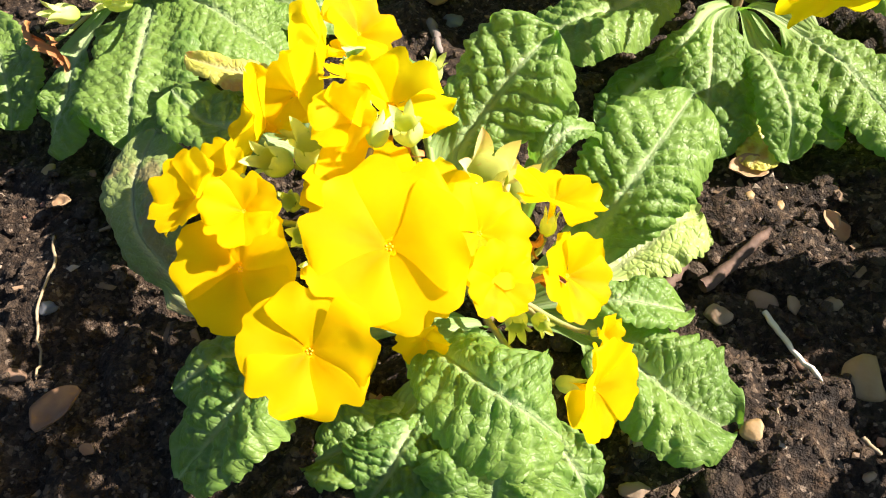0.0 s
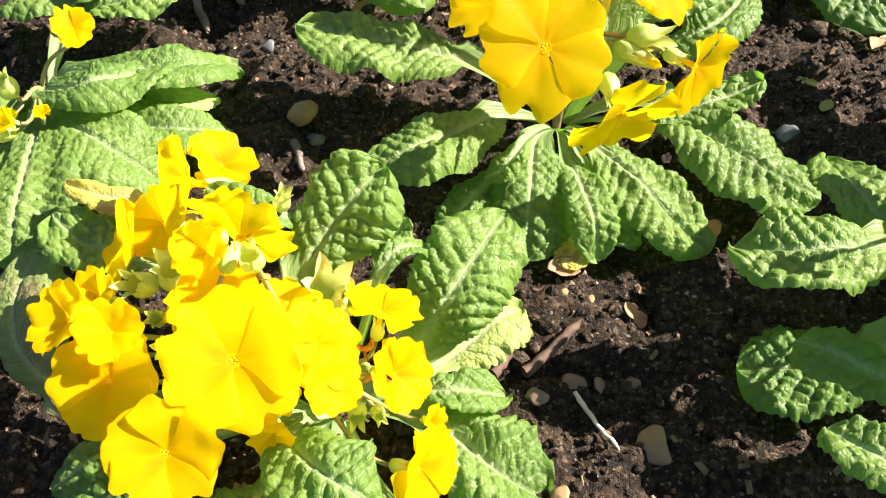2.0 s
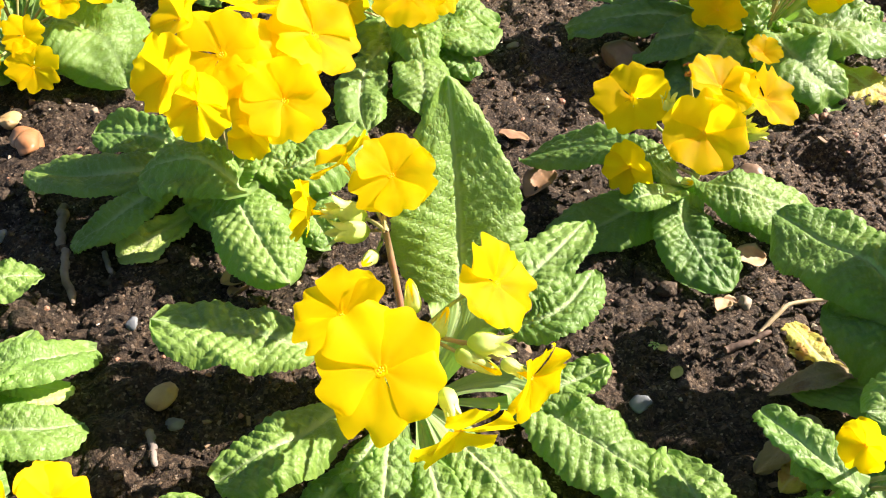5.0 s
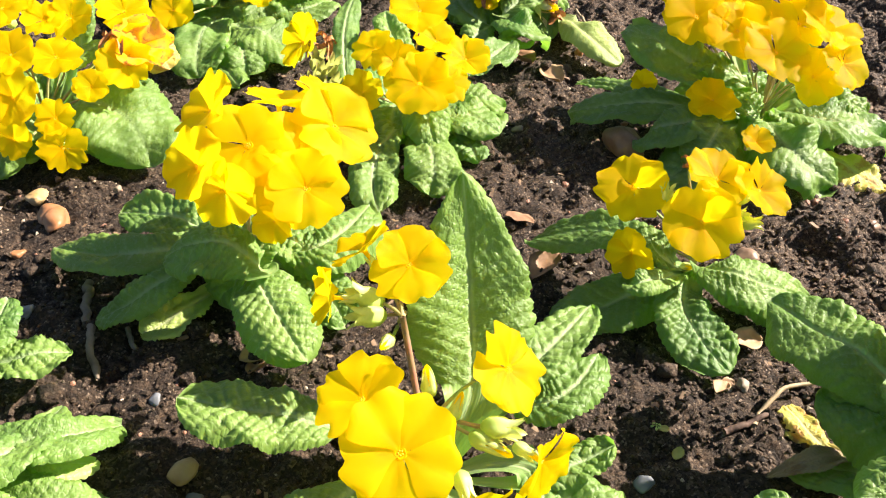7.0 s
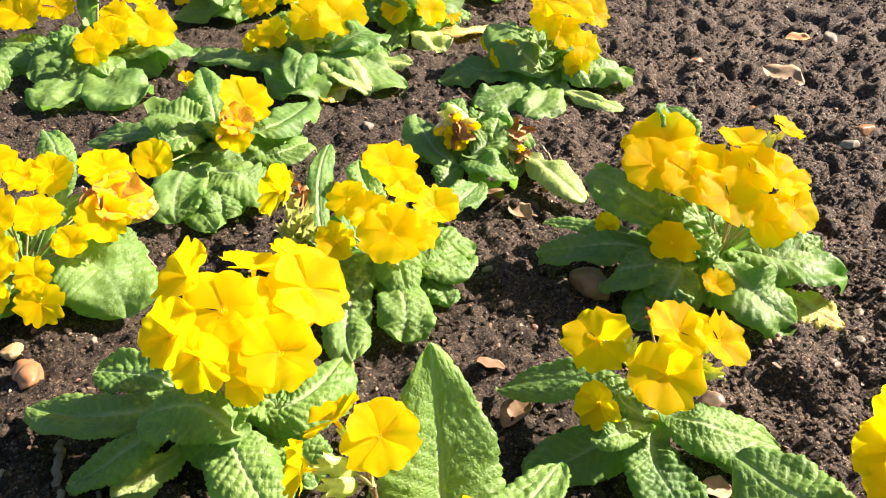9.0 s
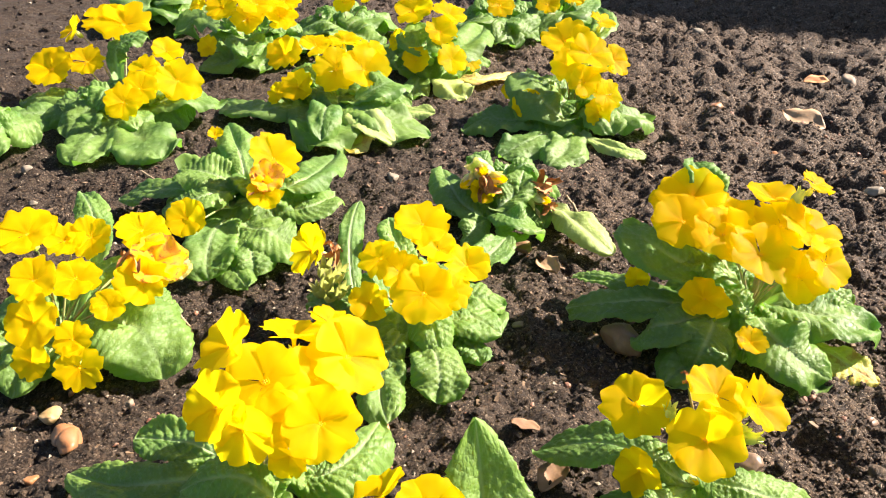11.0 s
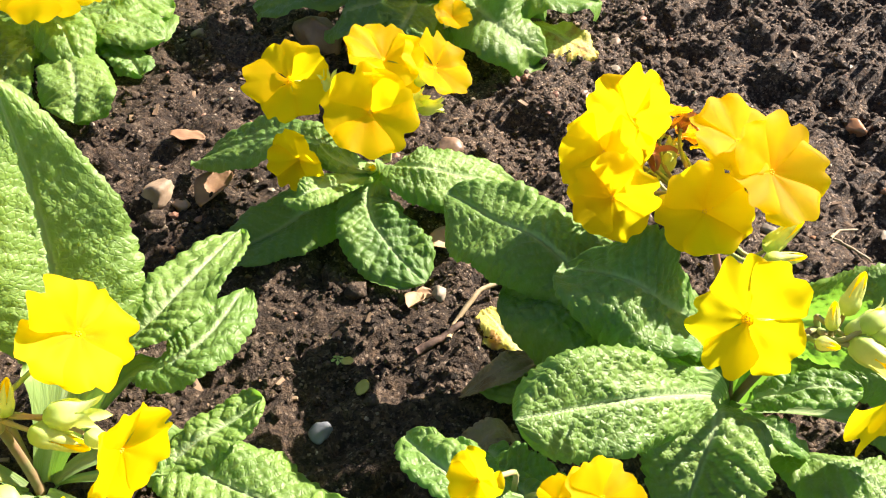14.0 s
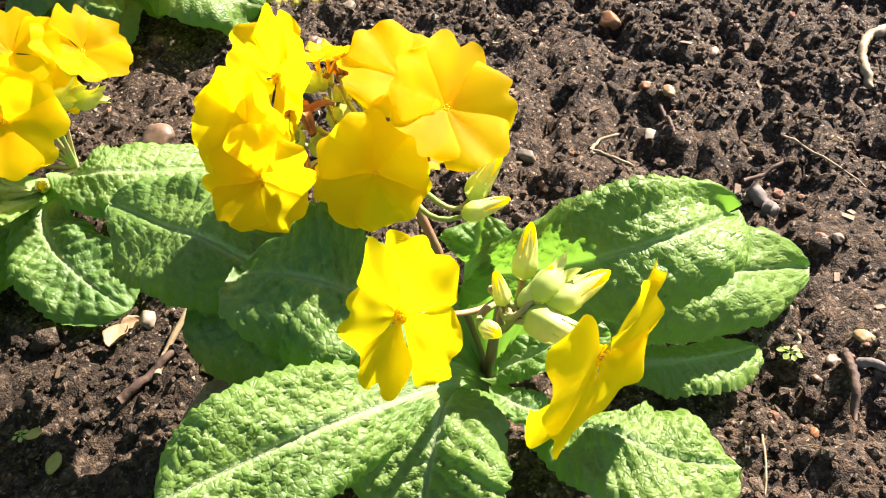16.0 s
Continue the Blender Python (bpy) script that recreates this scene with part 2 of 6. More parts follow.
def value_noise(x, y, seed):
    """Smooth noise in 0..1 on numpy arrays."""
    if seed not in TABLES:
        TABLES[seed] = np.random.RandomState(seed).rand(256, 256)
    table = TABLES[seed]
    xi, yi = np.floor(x).astype(int), np.floor(y).astype(int)
    fx, fy = x - xi, y - yi
    fx, fy = fx * fx * (3 - 2 * fx), fy * fy * (3 - 2 * fy)
    a, b = table[xi % 256, yi % 256], table[(xi + 1) % 256, yi % 256]
    c, d = table[xi % 256, (yi + 1) % 256], table[(xi + 1) % 256, (yi + 1) % 256]
    return (a * (1 - fx) + b * fx) * (1 - fy) + (c * (1 - fx) + d * fx) * fy


def clods(x, y, pitch, seed, share=1.0):
    """Rounded clods 0..1 on a jittered grid, of uneven size, with gaps between."""
    if seed not in SPOTS:
        SPOTS[seed] = np.random.RandomState(seed).rand(128, 128, 4)
    spots = SPOTS[seed]
    cx, cy = x / pitch, y / pitch
    ix, iy = np.floor(cx).astype(int), np.floor(cy).astype(int)
    h = np.zeros(np.shape(cx))
    for dx in (-1, 0, 1):
        for dy in (-1, 0, 1):
            q = spots[(ix + dx) % 128, (iy + dy) % 128]
            size = 0.45 + 0.5 * q[..., 2]
            d2 = ((ix + dx + q[..., 0] - cx) ** 2 + (iy + dy + q[..., 1] - cy) ** 2) / size**2
            h = np.maximum(h, np.sqrt(np.clip(1 - d2, 0, 1)) * size * (q[..., 3] < share))
    return h





def lump(x, y):
    """Height of the dug soil, in metres: hollows, clods and crumbs."""
    far = np.clip((np.abs(x - 0.4) + np.abs(y - 1.0) - 2.6) / 2.0, 0, 1)
    open_soil = np.clip((x - 0.5) / 0.25, 0, 1) * np.clip((y - 0.38) / 0.3, 0, 1)
    h = (value_noise(x * 7 + 3, y * 7, 1) - 0.5) * 0.009
    wx, wy = x + 0.011 * value_noise(x * 55, y * 55, 6) + 0.004 * value_noise(x * 190, y * 190, 8), y + 0.011 * value_noise(x * 55 + 7, y * 55, 7) + 0.004 * value_noise(x * 190, y * 190 + 5, 9)
    h = h + clods(wx, wy, 0.034, 41, 0.55) * (0.008 + 0.008 * open_soil)
    h = h + clods(wx, wy, 0.016, 42, 0.7) * (0.0058 + 0.001 * open_soil)
    h = h + clods(wx, wy, 0.0085, 43, 0.7) * 0.0028
    pit = np.clip(0.45 - value_noise(wx * 30, wy * 30, 3), 0, 1) / 0.45
    h = h - pit**1.2 * (0.006 + 0.018 * open_soil)
    h = h + (value_noise(wx * 120, wy * 120, 4) - 0.5) * 0.005
    h = h + (value_noise(x * 210, y * 210, 5) - 0.5) * 0.0024
    return h * (1 - far) - 0.0085


# ---- ground ----
def spread(lo, hi, step, reach, below=1.03, above=1.03, end=1.2):
    """Grid lines: fine between lo and hi, wider and wider outside, out to reach."""
    core = list(np.arange(lo, hi + step / 2, step))
    sides = []
    for slow in (below, above):
        out, s, d = [], step, 0.0
        while d < reach:
            s *= slow if d < end else 1.3
            d += s
            out.append(d)
        sides.append(out)
    return np.array([lo - v for v in reversed(sides[0])] + core + [core[-1] + v for v in sides[1]])


gx, gy = spread(-0.1, 0.85, 0.003, 300.0, 1.04, 1.010, 1.0), spread(0.22, 1.1, 0.003, 300.0, 1.08, 1.010, 1.3)
GX, GY = np.meshgrid(gx, gy)
GZ = lump(GX, GY)
ground = new("ground", mesh_of("ground", np.stack([GX.ravel(), GY.ravel(), GZ.ravel()], 1), grid_faces(len(gy), len(gx)), [SOIL]))
tagged(ground, "dark crumbly garden soil of a flower bed", "soil", kind="structure")


def ico():
    bm = bmesh.new()
    bmesh.ops.create_icosphere(bm, subdivisions=1, radius=1)
    v = np.array([tuple(p.co) for p in bm.verts])
    f = [tuple(p.index for p in q.verts) for q in bm.faces]
    bm.free()
    return v, f


def octa():
    v = np.array([(1, 0, 0), (-1, 0, 0), (0, 1, 0), (0, -1, 0), (0, 0, 1), (0, 0, -1)], dtype=float)
    return v, [(0, 2, 4), (2, 1, 4), (1, 3, 4), (3, 0, 4), (2, 0, 5), (1, 2, 5), (3, 1, 5), (0, 3, 5)]


def chip():
    """A flat splinter: a thin box."""
    v = np.array([(x, y * 0.45, z * 0.22) for x in (-1, 1) for y in (-1, 1) for z in (-1, 1)], dtype=float)
    return v, [(0, 1, 3), (0, 3, 2), (4, 6, 7), (4, 7, 5), (0, 4, 5), (0, 5, 1), (2, 3, 7), (2, 7, 6), (0, 2, 6), (0, 6, 4), (1, 5, 7), (1, 7, 3)]


def scatter(name, count, low, high, seed, mats, area, power=3.0, sink=0.25, smooth=False, shape_of=ico):
    """Many small irregular grains lying on the soil, as one mesh."""
    rs = np.random.RandomState(seed)
    v0, f0 = shape_of()
    n, f0 = len(v0), np.array(f0)
    x, y = rs.uniform(area[0], area[1], count), rs.uniform(area[2], area[3], count)
    keep = value_noise(x * 18, y * 18, seed) + 0.5 * value_noise(x * 60, y * 60, seed + 1) > 0.55
    x, y = x[keep], y[keep]
    c = len(x)
    s = low + (high - low) * rs.rand(c) ** power
    shape = np.stack([np.ones(c), 0.65 + 0.5 * rs.rand(c), 0.5 + 0.45 * rs.rand(c)], 1)
    v = v0[None] * (1 + 0.55 * (rs.rand(c, n, 1) - 0.5)) * shape[:, None, :] * s[:, None, None]
    a, b = rs.rand(c) * 6.283, rs.uniform(-0.5, 0.5, c)
    vx, vz = v[..., 0] * np.cos(b)[:, None] - v[..., 2] * np.sin(b)[:, None], v[..., 0] * np.sin(b)[:, None] + v[..., 2] * np.cos(b)[:, None]
    px = vx * np.cos(a)[:, None] - v[..., 1] * np.sin(a)[:, None] + x[:, None]
    py = vx * np.sin(a)[:, None] + v[..., 1] * np.cos(a)[:, None] + y[:, None]
    pz = vz + (lump(x, y) + s * (0.5 - sink))[:, None]
    co = np.stack([px, py, pz], -1).reshape(-1, 3)
    tri = (f0[None] + n * np.arange(c)[:, None, None]).reshape(-1, 3)
    me = bpy.data.meshes.new(name)
    me.vertices.add(len(co))
    me.vertices.foreach_set("co", co.ravel().astype(np.float32))
    me.loops.add(len(tri) * 3)
    me.loops.foreach_set("vertex_index", tri.ravel().astype(np.int32))
    me.polygons.add(len(tri))
    me.polygons.foreach_set("loop_start", np.arange(0, len(tri) * 3, 3, dtype=np.int32))
    me.polygons.foreach_set("use_smooth", [smooth] * len(tri))
    for m in mats:
        me.materials.append(m)
    me.update()
    return new(name, me)


BED = (-0.3, 1.2, 0.2, 1.5)
FAR_BED = (-0.5, 1.7, 1.5, 2.5)
CLOSE = (-0.1, 1.0, 0.2, 1.25)
tagged(scatter("soil_crumbs", 9000, 0.0009, 0.0029, 31, [SOIL], (-0.05, 0.62, 0.2, 0.66), 2.0, 0.3), "loose dark crumbs between the plants", "soil", kind="stuff")
tagged(scatter("soil_grains", 12000, 0.0012, 0.0042, 22, [SOIL], (0.6, 1.6, 0.4, 2.2), 2.0, 0.2), "coarser brown grains on the open soil", "soil", kind="stuff")
tagged(scatter("soil_grains", 10000, 0.0008, 0.0024, 21, [SOIL], CLOSE, 1.4, 0.15), "fine brown grains of crumbled soil", "soil", kind="stuff")
tagged(scatter("soil_grains", 26000, 0.0006, 0.0018, 23, [SOIL], CLOSE, 1.6, 0.1, False, octa), "finest brown crumbs of soil", "soil", kind="stuff")
tagged(scatter("soil_crumbs", 9000, 0.0012, 0.0046, 11, [SOIL], BED, 2.0), "loose dark crumbs of soil", "soil", kind="stuff")
tagged(scatter("soil_crumbs", 5000, 0.0015, 0.0065, 14, [SOIL], FAR_BED, 2.0), "loose dark crumbs of soil far along the bed", "soil", kind="stuff")
tagged(scatter("soil_clods", 1200, 0.003, 0.009, 13, [SOIL], BED, 3.0, 0.3, True), "rough dark clods of dug soil", "soil", kind="stuff")
tagged(scatter("plant_debris", 2600, 0.001, 0.0036, 51, [plain("dry_scrap", (0.12, 0.078, 0.045), (0.24, 0.165, 0.105), 120.0, 0.7, 0.0004)], (-0.1, 1.1, 0.22, 1.3), 2.2, 0.3, False, chip), "small dry brown scraps strewn on the soil", "debris", kind="stuff")
tagged(scatter("reddish_grit", 900, 0.0012, 0.0038, 52, [plain("red_grit", (0.2, 0.09, 0.055), (0.27, 0.15, 0.1), 120.0, 0.6, 0.0004)], (-0.1, 1.2, 0.22, 1.4), 2.5, 0.3), "small reddish-brown grit on the soil", "grit", kind="stuff")
tagged(scatter("soil_crumbs", 9000, 0.0011, 0.0036, 24, [SOIL], (0.55, 1.05, 0.25, 0.95), 1.8, 0.25), "crumbly brown soil on the open side of the bed", "soil", kind="stuff")
tagged(scatter("grit_specks", 7000, 0.0005, 0.0024, 12, [GRIT], BED, 3.0, 0.25, False, octa), "small pale grit scattered on the soil", "grit", kind="stuff")
tagged(scatter("grit_specks", 700, 0.001, 0.004, 15, [GRIT], FAR_BED, 3.0), "small pale grit on the far soil", "grit", kind="stuff")

# an unseen block, added so that its shade lies across the far end of the bed
along = Vector((0.85, -0.53, 0)).normalized()
away = 3.0 / math.tan(radians(SUN_EL))
foot = Vector((1.2, 2.08, 0)) + away * Vector((math.cos(radians(SUN_AZ)), math.sin(radians(SUN_AZ)), 0))
bm = bmesh.new()
bmesh.ops.create_cube(bm, size=1)
bmesh.ops.transform(bm, verts=bm.verts, matrix=Matrix.Translation(foot + along * 2.5 + Vector((0, 0, 1.5))) @ Matrix.Rotation(math.atan2(along.y, along.x), 4, "Z") @ Matrix.Diagonal((11, 0.25, 3.0, 1)))
shade_block_mesh = bpy.data.meshes.new("wall_garden")
bm.to_mesh(shade_block_mesh)
bm.free()
shade_block_mesh.materials.append(plain("shade_block_brown", (0.3, 0.14, 0.09), (0.38, 0.22, 0.15), 4.0, 0.85, 0.004))
tagged(new("wall_garden", shade_block_mesh), "unseen block added to shade the far end of the bed", "wall", kind="structure")


# ---- plant parts ----
seeds = iter(range(1, 100000))


def plant(at, label, hub=None):
    ob = new("primrose_plant", None)
    ob.location = at
    ob.empty_display_size = 0.03
    tagged(ob, label, "primrose", "primroses in the bed")
    return ob, Vector(at), Vector(hub) if hub else Vector(at) + Vector((0, 0, 0.012))


def near_hub(p, hub):
    """The same plant, with another point from which stalks branch."""
    return p[0], p[1], Vector(hub)


def fine_for(p):
    return p[1].y < 0.68


def leaf(p, base, mid, tip, width, look_of="green", face=None, point=0.0):
    """A crinkled primrose leaf: a narrow stalk from the plant's heart, then a blade along base, mid and tip."""
    root, heart, _ = p
    rs = np.random.RandomState(next(seeds))
    near = fine_for(p)
    nu, nv = (74, 46) if near else (46, 30) if p[1].y < 1.15 else (38, 26)
    B, M, T = (np.array(v) - np.array(heart) for v in (base, mid, tip))
    K = 2 * M - (B + T) / 2
    start = np.array([B[0], B[1], 0.0]) * 0.12
    start[2] = 0.004
    gap = np.linalg.norm(B - start)
    stalk_rows = max(3, int(gap / 0.004))
    h1 = (K - B) * 0.5
    h1 = h1 / (np.linalg.norm(h1) + 1e-6) * gap * 0.8
    h0 = np.array([B[0] * 0.3, B[1] * 0.3, gap * 0.7])
    pts, us = [], []
    for i in range(stalk_rows):
        s = i / stalk_rows
        pts.append((2 * s**3 - 3 * s**2 + 1) * start + (s**3 - 2 * s**2 + s) * h0 + (3 * s**2 - 2 * s**3) * B + (s**3 - s**2) * h1)
        us.append(s - 1)
    for i in range(nu):
        u = i / (nu - 1)
        pts.append((1 - u)**2 * B + 2 * u * (1 - u) * K + u * u * T)
        us.append(u)
    pts, us = np.array(pts), np.array(us)
    tan = np.gradient(pts, axis=0)
    tan /= np.linalg.norm(tan, axis=1, keepdims=True) + 1e-9
    up = np.array(face if face else (0.0, 0.0, 1.0), dtype=float)
    side = np.cross(tan, up)
    bad = np.linalg.norm(side, axis=1) < 0.15
    side[bad] = np.cross(tan[bad], np.array([0.0, -0.7, 0.7]))
    side /= np.linalg.norm(side, axis=1, keepdims=True)
    nrm = np.cross(side, tan)
    length = np.linalg.norm(np.diff(pts[stalk_rows:], axis=0), axis=1).sum()
    v = np.linspace(-1, 1, nv)
    uu = np.clip(us, 0, 1)
    # outline: narrow foot, widest past the middle, round end
    body = np.where(uu < 0.58, 0.53 + 0.47 * np.sin(np.clip(uu / 0.58, 0, 1) * math.pi / 2) ** 0.9, np.sqrt(np.clip(1 - (np.clip(uu - 0.58, 0, 1) / 0.42) ** 2.4, 0, 1)))
    blade = us >= 0
    body = body * (1 - point) + point * np.where(uu < 0.35, 0.45 + 0.55 * np.sin(np.clip(uu / 0.35, 0, 1) * math.pi / 2), 1 - (np.clip(uu - 0.35, 0, 1) / 0.65) ** 1.25)
    half = np.where(blade, body, 0.13 + 0.40 * np.clip(us + 1, 0, 1) ** 1.7) * width / 2
    half = np.maximum(half, 0.0006)
    U, V = np.meshgrid(uu, v, indexing="ij")
    A = np.abs(V)
    side_i = (V > 0).astype(int)
    # relief: sunken veins in pairs, the tissue between them blistered into cushions
    pairs = np.clip(length / 0.0064, 5, 13)
    spacing = length / pairs
    off = rs.rand(2)
    warp = (value_noise(U * 7 + 3, V * 3 + 30, rs.randint(1000)) - 0.5) * 0.4
    lat = U * pairs - A ** 0.85 * (1.7 - 0.5 * U) * np.clip(width / spacing / 4.5, 0.5, 1.4) + np.where(side_i == 1, off[0], off[1]) + warp
    fl = lat - np.floor(lat)
    # margin: a shallow lobe where each vein ends, and small round teeth
    phase = uu * length / 0.0034
    jag = rs.rand(2, 400)
    tooth = np.zeros((len(uu), 2))
    for q in (0, 1):
        n_ = np.floor(phase + jag[q, 0]).astype(int)
        tooth[:, q] = (np.abs(np.sin((phase + jag[q, 0]) * math.pi)) ** 0.7 - 0.55) * (0.55 + 0.9 * jag[q, n_ % 400])
    lobes = 0.09 * (value_noise(U * 7 + 20, side_i * 5 + 50 + 0 * U, rs.randint(1000)) - 0.5) + 0.018 * np.cos((lat - 0.5) * 2 * math.pi)
    bite = min(0.0013, 0.05 * width)
    X = V * half[:, None] * (1 + np.where(blade[:, None], lobes, 0) * A ** 2) + np.sign(V) * A ** 5 * bite * np.where(side_i == 1, tooth[:, 1:2], tooth[:, 0:1]) * np.where(blade, np.clip(half / (width * 0.2), 0, 1), 0)[:, None]
    grain = max(0.0040, 2.6 * length / nu, 2.6 * width / nv)
    ca, cb = lat * (2.0 if spacing > 1.6 * grain else 1.0), (0.75 * np.abs(X) + 0.55 * U * length) / grain
    near1, near2 = np.full(U.shape, 9.0), np.full(U.shape, 9.0)
    spot = rs.rand(64, 64, 2)
    ia, ib = np.floor(ca).astype(int), np.floor(cb).astype(int)
    for da in (-1, 0, 1):
        for db in (-1, 0, 1):
            j_ = spot[(ia + da) % 64, (ib + db + 31 * side_i) % 64]
            d_ = np.hypot(ia + da + 0.22 + 0.56 * j_[..., 0] - ca, ib + db + 0.15 + 0.7 * j_[..., 1] - cb)
            near2 = np.minimum(near2, np.maximum(near1, d_))
            near1 = np.minimum(near1, d_)
    blister = np.clip((near2 - near1) / 0.38, 0, 1)
    blister = 1 - (1 - blister) ** 2
    ridge = 1 - np.abs(2 * fl - 1) ** 4.0
    tall = 0.7 + 0.6 * value_noise(ca * 0.7 + 5, cb * 0.7 + 40 * side_i, rs.randint(1000))
    comb = rs.uniform(0.12, 0.36)
    cush = (comb * ridge + (1.05 - comb) * blister * (0.5 + 0.5 * ridge)) * tall
    wide = np.minimum(1, half[:, None] / (width / 2) * 1.15)
    midrib = np.exp(-(X / 0.0011) ** 2)
    edge = 1 - 0.55 * A ** 9
    amp = (0.00165 if near else 0.002 if p[1].y < 1.15 else 0.0028) * (1.0 if look_of == "green" else 0.45) * np.clip(width / 0.03, 0.6, 1.15)
    Z = amp * cush * (1 - midrib) * edge * wide
    Z = Z - 0.0002 * midrib * wide
    calm = 1 - 0.75 * point
    bow = rs.uniform(-0.1, 0.26) * calm
    Z = Z + half[:, None] * (0.16 * A - bow * V * V * 1.2 - 0.2 * A ** 7 * calm)
    wave = np.sin(U * rs.uniform(8, 13) + V * 2 + rs.rand() * 6) * 0.05 + np.sin(U * rs.uniform(17, 26) + rs.rand() * 6 + 3 * side_i) * 0.034 - np.cos(lat * 2 * math.pi) * 0.006
    Z = Z + wave * calm * (1.1 if near else 1.7) * width * A ** 2.2 * np.clip(U * 4, 0, 1)
    Z = Z + (value_noise(U * 3 + 11, V * 2 + 77, rs.randint(1000)) - 0.5) * width * 0.17 * calm * np.clip(U * 3, 0, 1)
    Z[~blade] = Z[~blade] * 0.4 + (V[~blade] ** 2) * half[~blade][:, None] * 0.6
    co = pts[:, None, :] + side[:, None, :] * X[..., None] + nrm[:, None, :] * Z[..., None]
    low = 0.0012 - heart.z
    co[..., 2] = np.maximum(co[..., 2], low + 0.0015 * cush)
    vein = np.maximum(np.exp(-(X / np.maximum(0.0019 * (1.15 - U), 0.0005)) ** 2) * 0.9, 0.42 * np.exp(-(np.minimum(fl, 1 - fl) / 0.06) ** 2) * (1 - A) ** 0.7)
    vein[~blade] = np.maximum(vein[~blade], 0.3)
    n = len(us)
    net = np.stack([0.8 * lat * spacing / 0.003, (0.75 * np.abs(X) + 0.55 * U * length) / 0.003, 7.0 * side_i + 3.0 * off[0] + 0 * U], -1)
    me = mesh_of("leaf", co.reshape(-1, 3), grid_faces(n, nv), [LEAF[look_of]], True, vein=vein.ravel())
    me.attributes.new("net", "FLOAT_VECTOR", "POINT").data.foreach_set("vector", net.ravel().astype(np.float32))
    words = {"grey": "grey-green leaf showing its underside", "pale": "pale limp leaf", "yellow": "yellowed old leaf with brown edge", "dry": "curled dry brown leaf"}
    return part("leaf", me, root, words.get(look_of, ""))


def petal_mesh(seed, mat=PETAL):
    """A broad heart-shaped petal with a notch, small lobes and a softly waved rim."""
    rs = np.random.RandomState(seed)
    ns, nw = 13, 17
    s, v = np.meshgrid(np.linspace(0, 1, ns), np.linspace(-1, 1, nw), indexing="ij")
    notch = rs.uniform(0.1, 0.22)
    skew = rs.uniform(-0.12, 0.12)
    ph = rs.rand(8) * 6.28
    edge = 1 - notch * np.exp(-((v - skew) / 0.2) ** 2) - 0.34 * np.abs(v) ** 2.7 + 0.034 * np.sin(v * 6 + ph[4]) + 0.009 * np.sin(v * 15 + ph[5])
    x = 0.05 + 0.95 * s * (1 + (edge - 1) * s ** 1.5)
    hw = 0.055 + 0.57 * np.where(s < 0.75, np.sin(math.pi / 2 * np.clip(s / 0.75, 0, 1)) ** 1.4, 1 - 0.08 * (np.clip(s - 0.75, 0, 1) / 0.25) ** 2)
    y = v * hw * (1 + 0.03 * np.sin(s * 9 + ph[6]))
    z = 0.1 * s - 0.13 * s * s
    z = z - 0.014 * np.exp(-(v / 0.25) ** 2) * np.sin(math.pi * np.clip(s, 0, 1)) ** 0.8
    z = z + 0.05 * s**3 * np.sin(v * 3 + ph[0]) + 0.03 * s**4 * np.sin(v * 6 + ph[1]) + 0.009 * s**6 * np.sin(v * 13 + ph[3])
    z = z - 0.045 * s**2 * np.abs(v) ** 2.4
    z = z + 0.11 * (value_noise(s * 2.4 + 5, v * 1.7 + 9, seed) - 0.5) * s
    along = np.clip(s + 0.07 - 0.16 * np.exp(-(v / 0.25) ** 2) * (s > 0.1), 0, 1)
    return mesh_of("petal", np.stack([x, y, z], -1).reshape(-1, 3), grid_faces(ns, nw), [mat], True, along=along.ravel())


PETALS = [petal_mesh(100 + i) for i in range(14)]
OLD_PETALS = [petal_mesh(200 + i, OLD_PETAL) for i in range(4)]


def lathe(profile, around, wobble=None, start=0):
    v, f = [], []
    for i, (r, z) in enumerate(profile):
        for k in range(around):
            a = 2 * math.pi * k / around
            rr = r * (wobble(a, i) if wobble else 1)
            v.append((rr * math.cos(a), rr * math.sin(a), z))
    for i in range(len(profile) - 1):
        for k in range(around):
            k2 = (k + 1) % around
            f.append((start + i * around + k, start + i * around + k2, start + (i + 1) * around + k2, start + (i + 1) * around + k))
    return v, f


# throat: a short tube that opens in a raised ring, with a pin-head in it
tv, tf = lathe([(0.03, -0.62), (0.05, -0.3), (0.07, -0.05), (0.08, -0.01), (0.105, 0.008), (0.09, 0.02), (0.07, 0.014), (0.055, 0.0), (0.035, -0.01), (0.0, -0.012)], 20, lambda a, i: 1 + (0.1 * math.cos(5 * a) if i in (3, 4, 5, 6) else 0))
sv, sf = [], []
for k in range(5):  # anthers round the mouth
    w_, f_ = lathe([(0.0, 0.02), (0.014, 0.015), (0.017, 0.0), (0.008, -0.02)], 6, None, len(tv) + len(sv))
    sv += [(q[0] + 0.036 * math.cos(k * 1.2566), q[1] + 0.036 * math.sin(k * 1.2566), q[2] + 0.01) for q in w_]
    sf += f_
THROAT = mesh_of("flower", tv + sv, tf + sf, [PETAL, EYE], True, along=[0.3] * (len(tv) + len(sv)))
THROAT.polygons.foreach_set("material_index", [0] * len(tf) + [1] * len(sf))


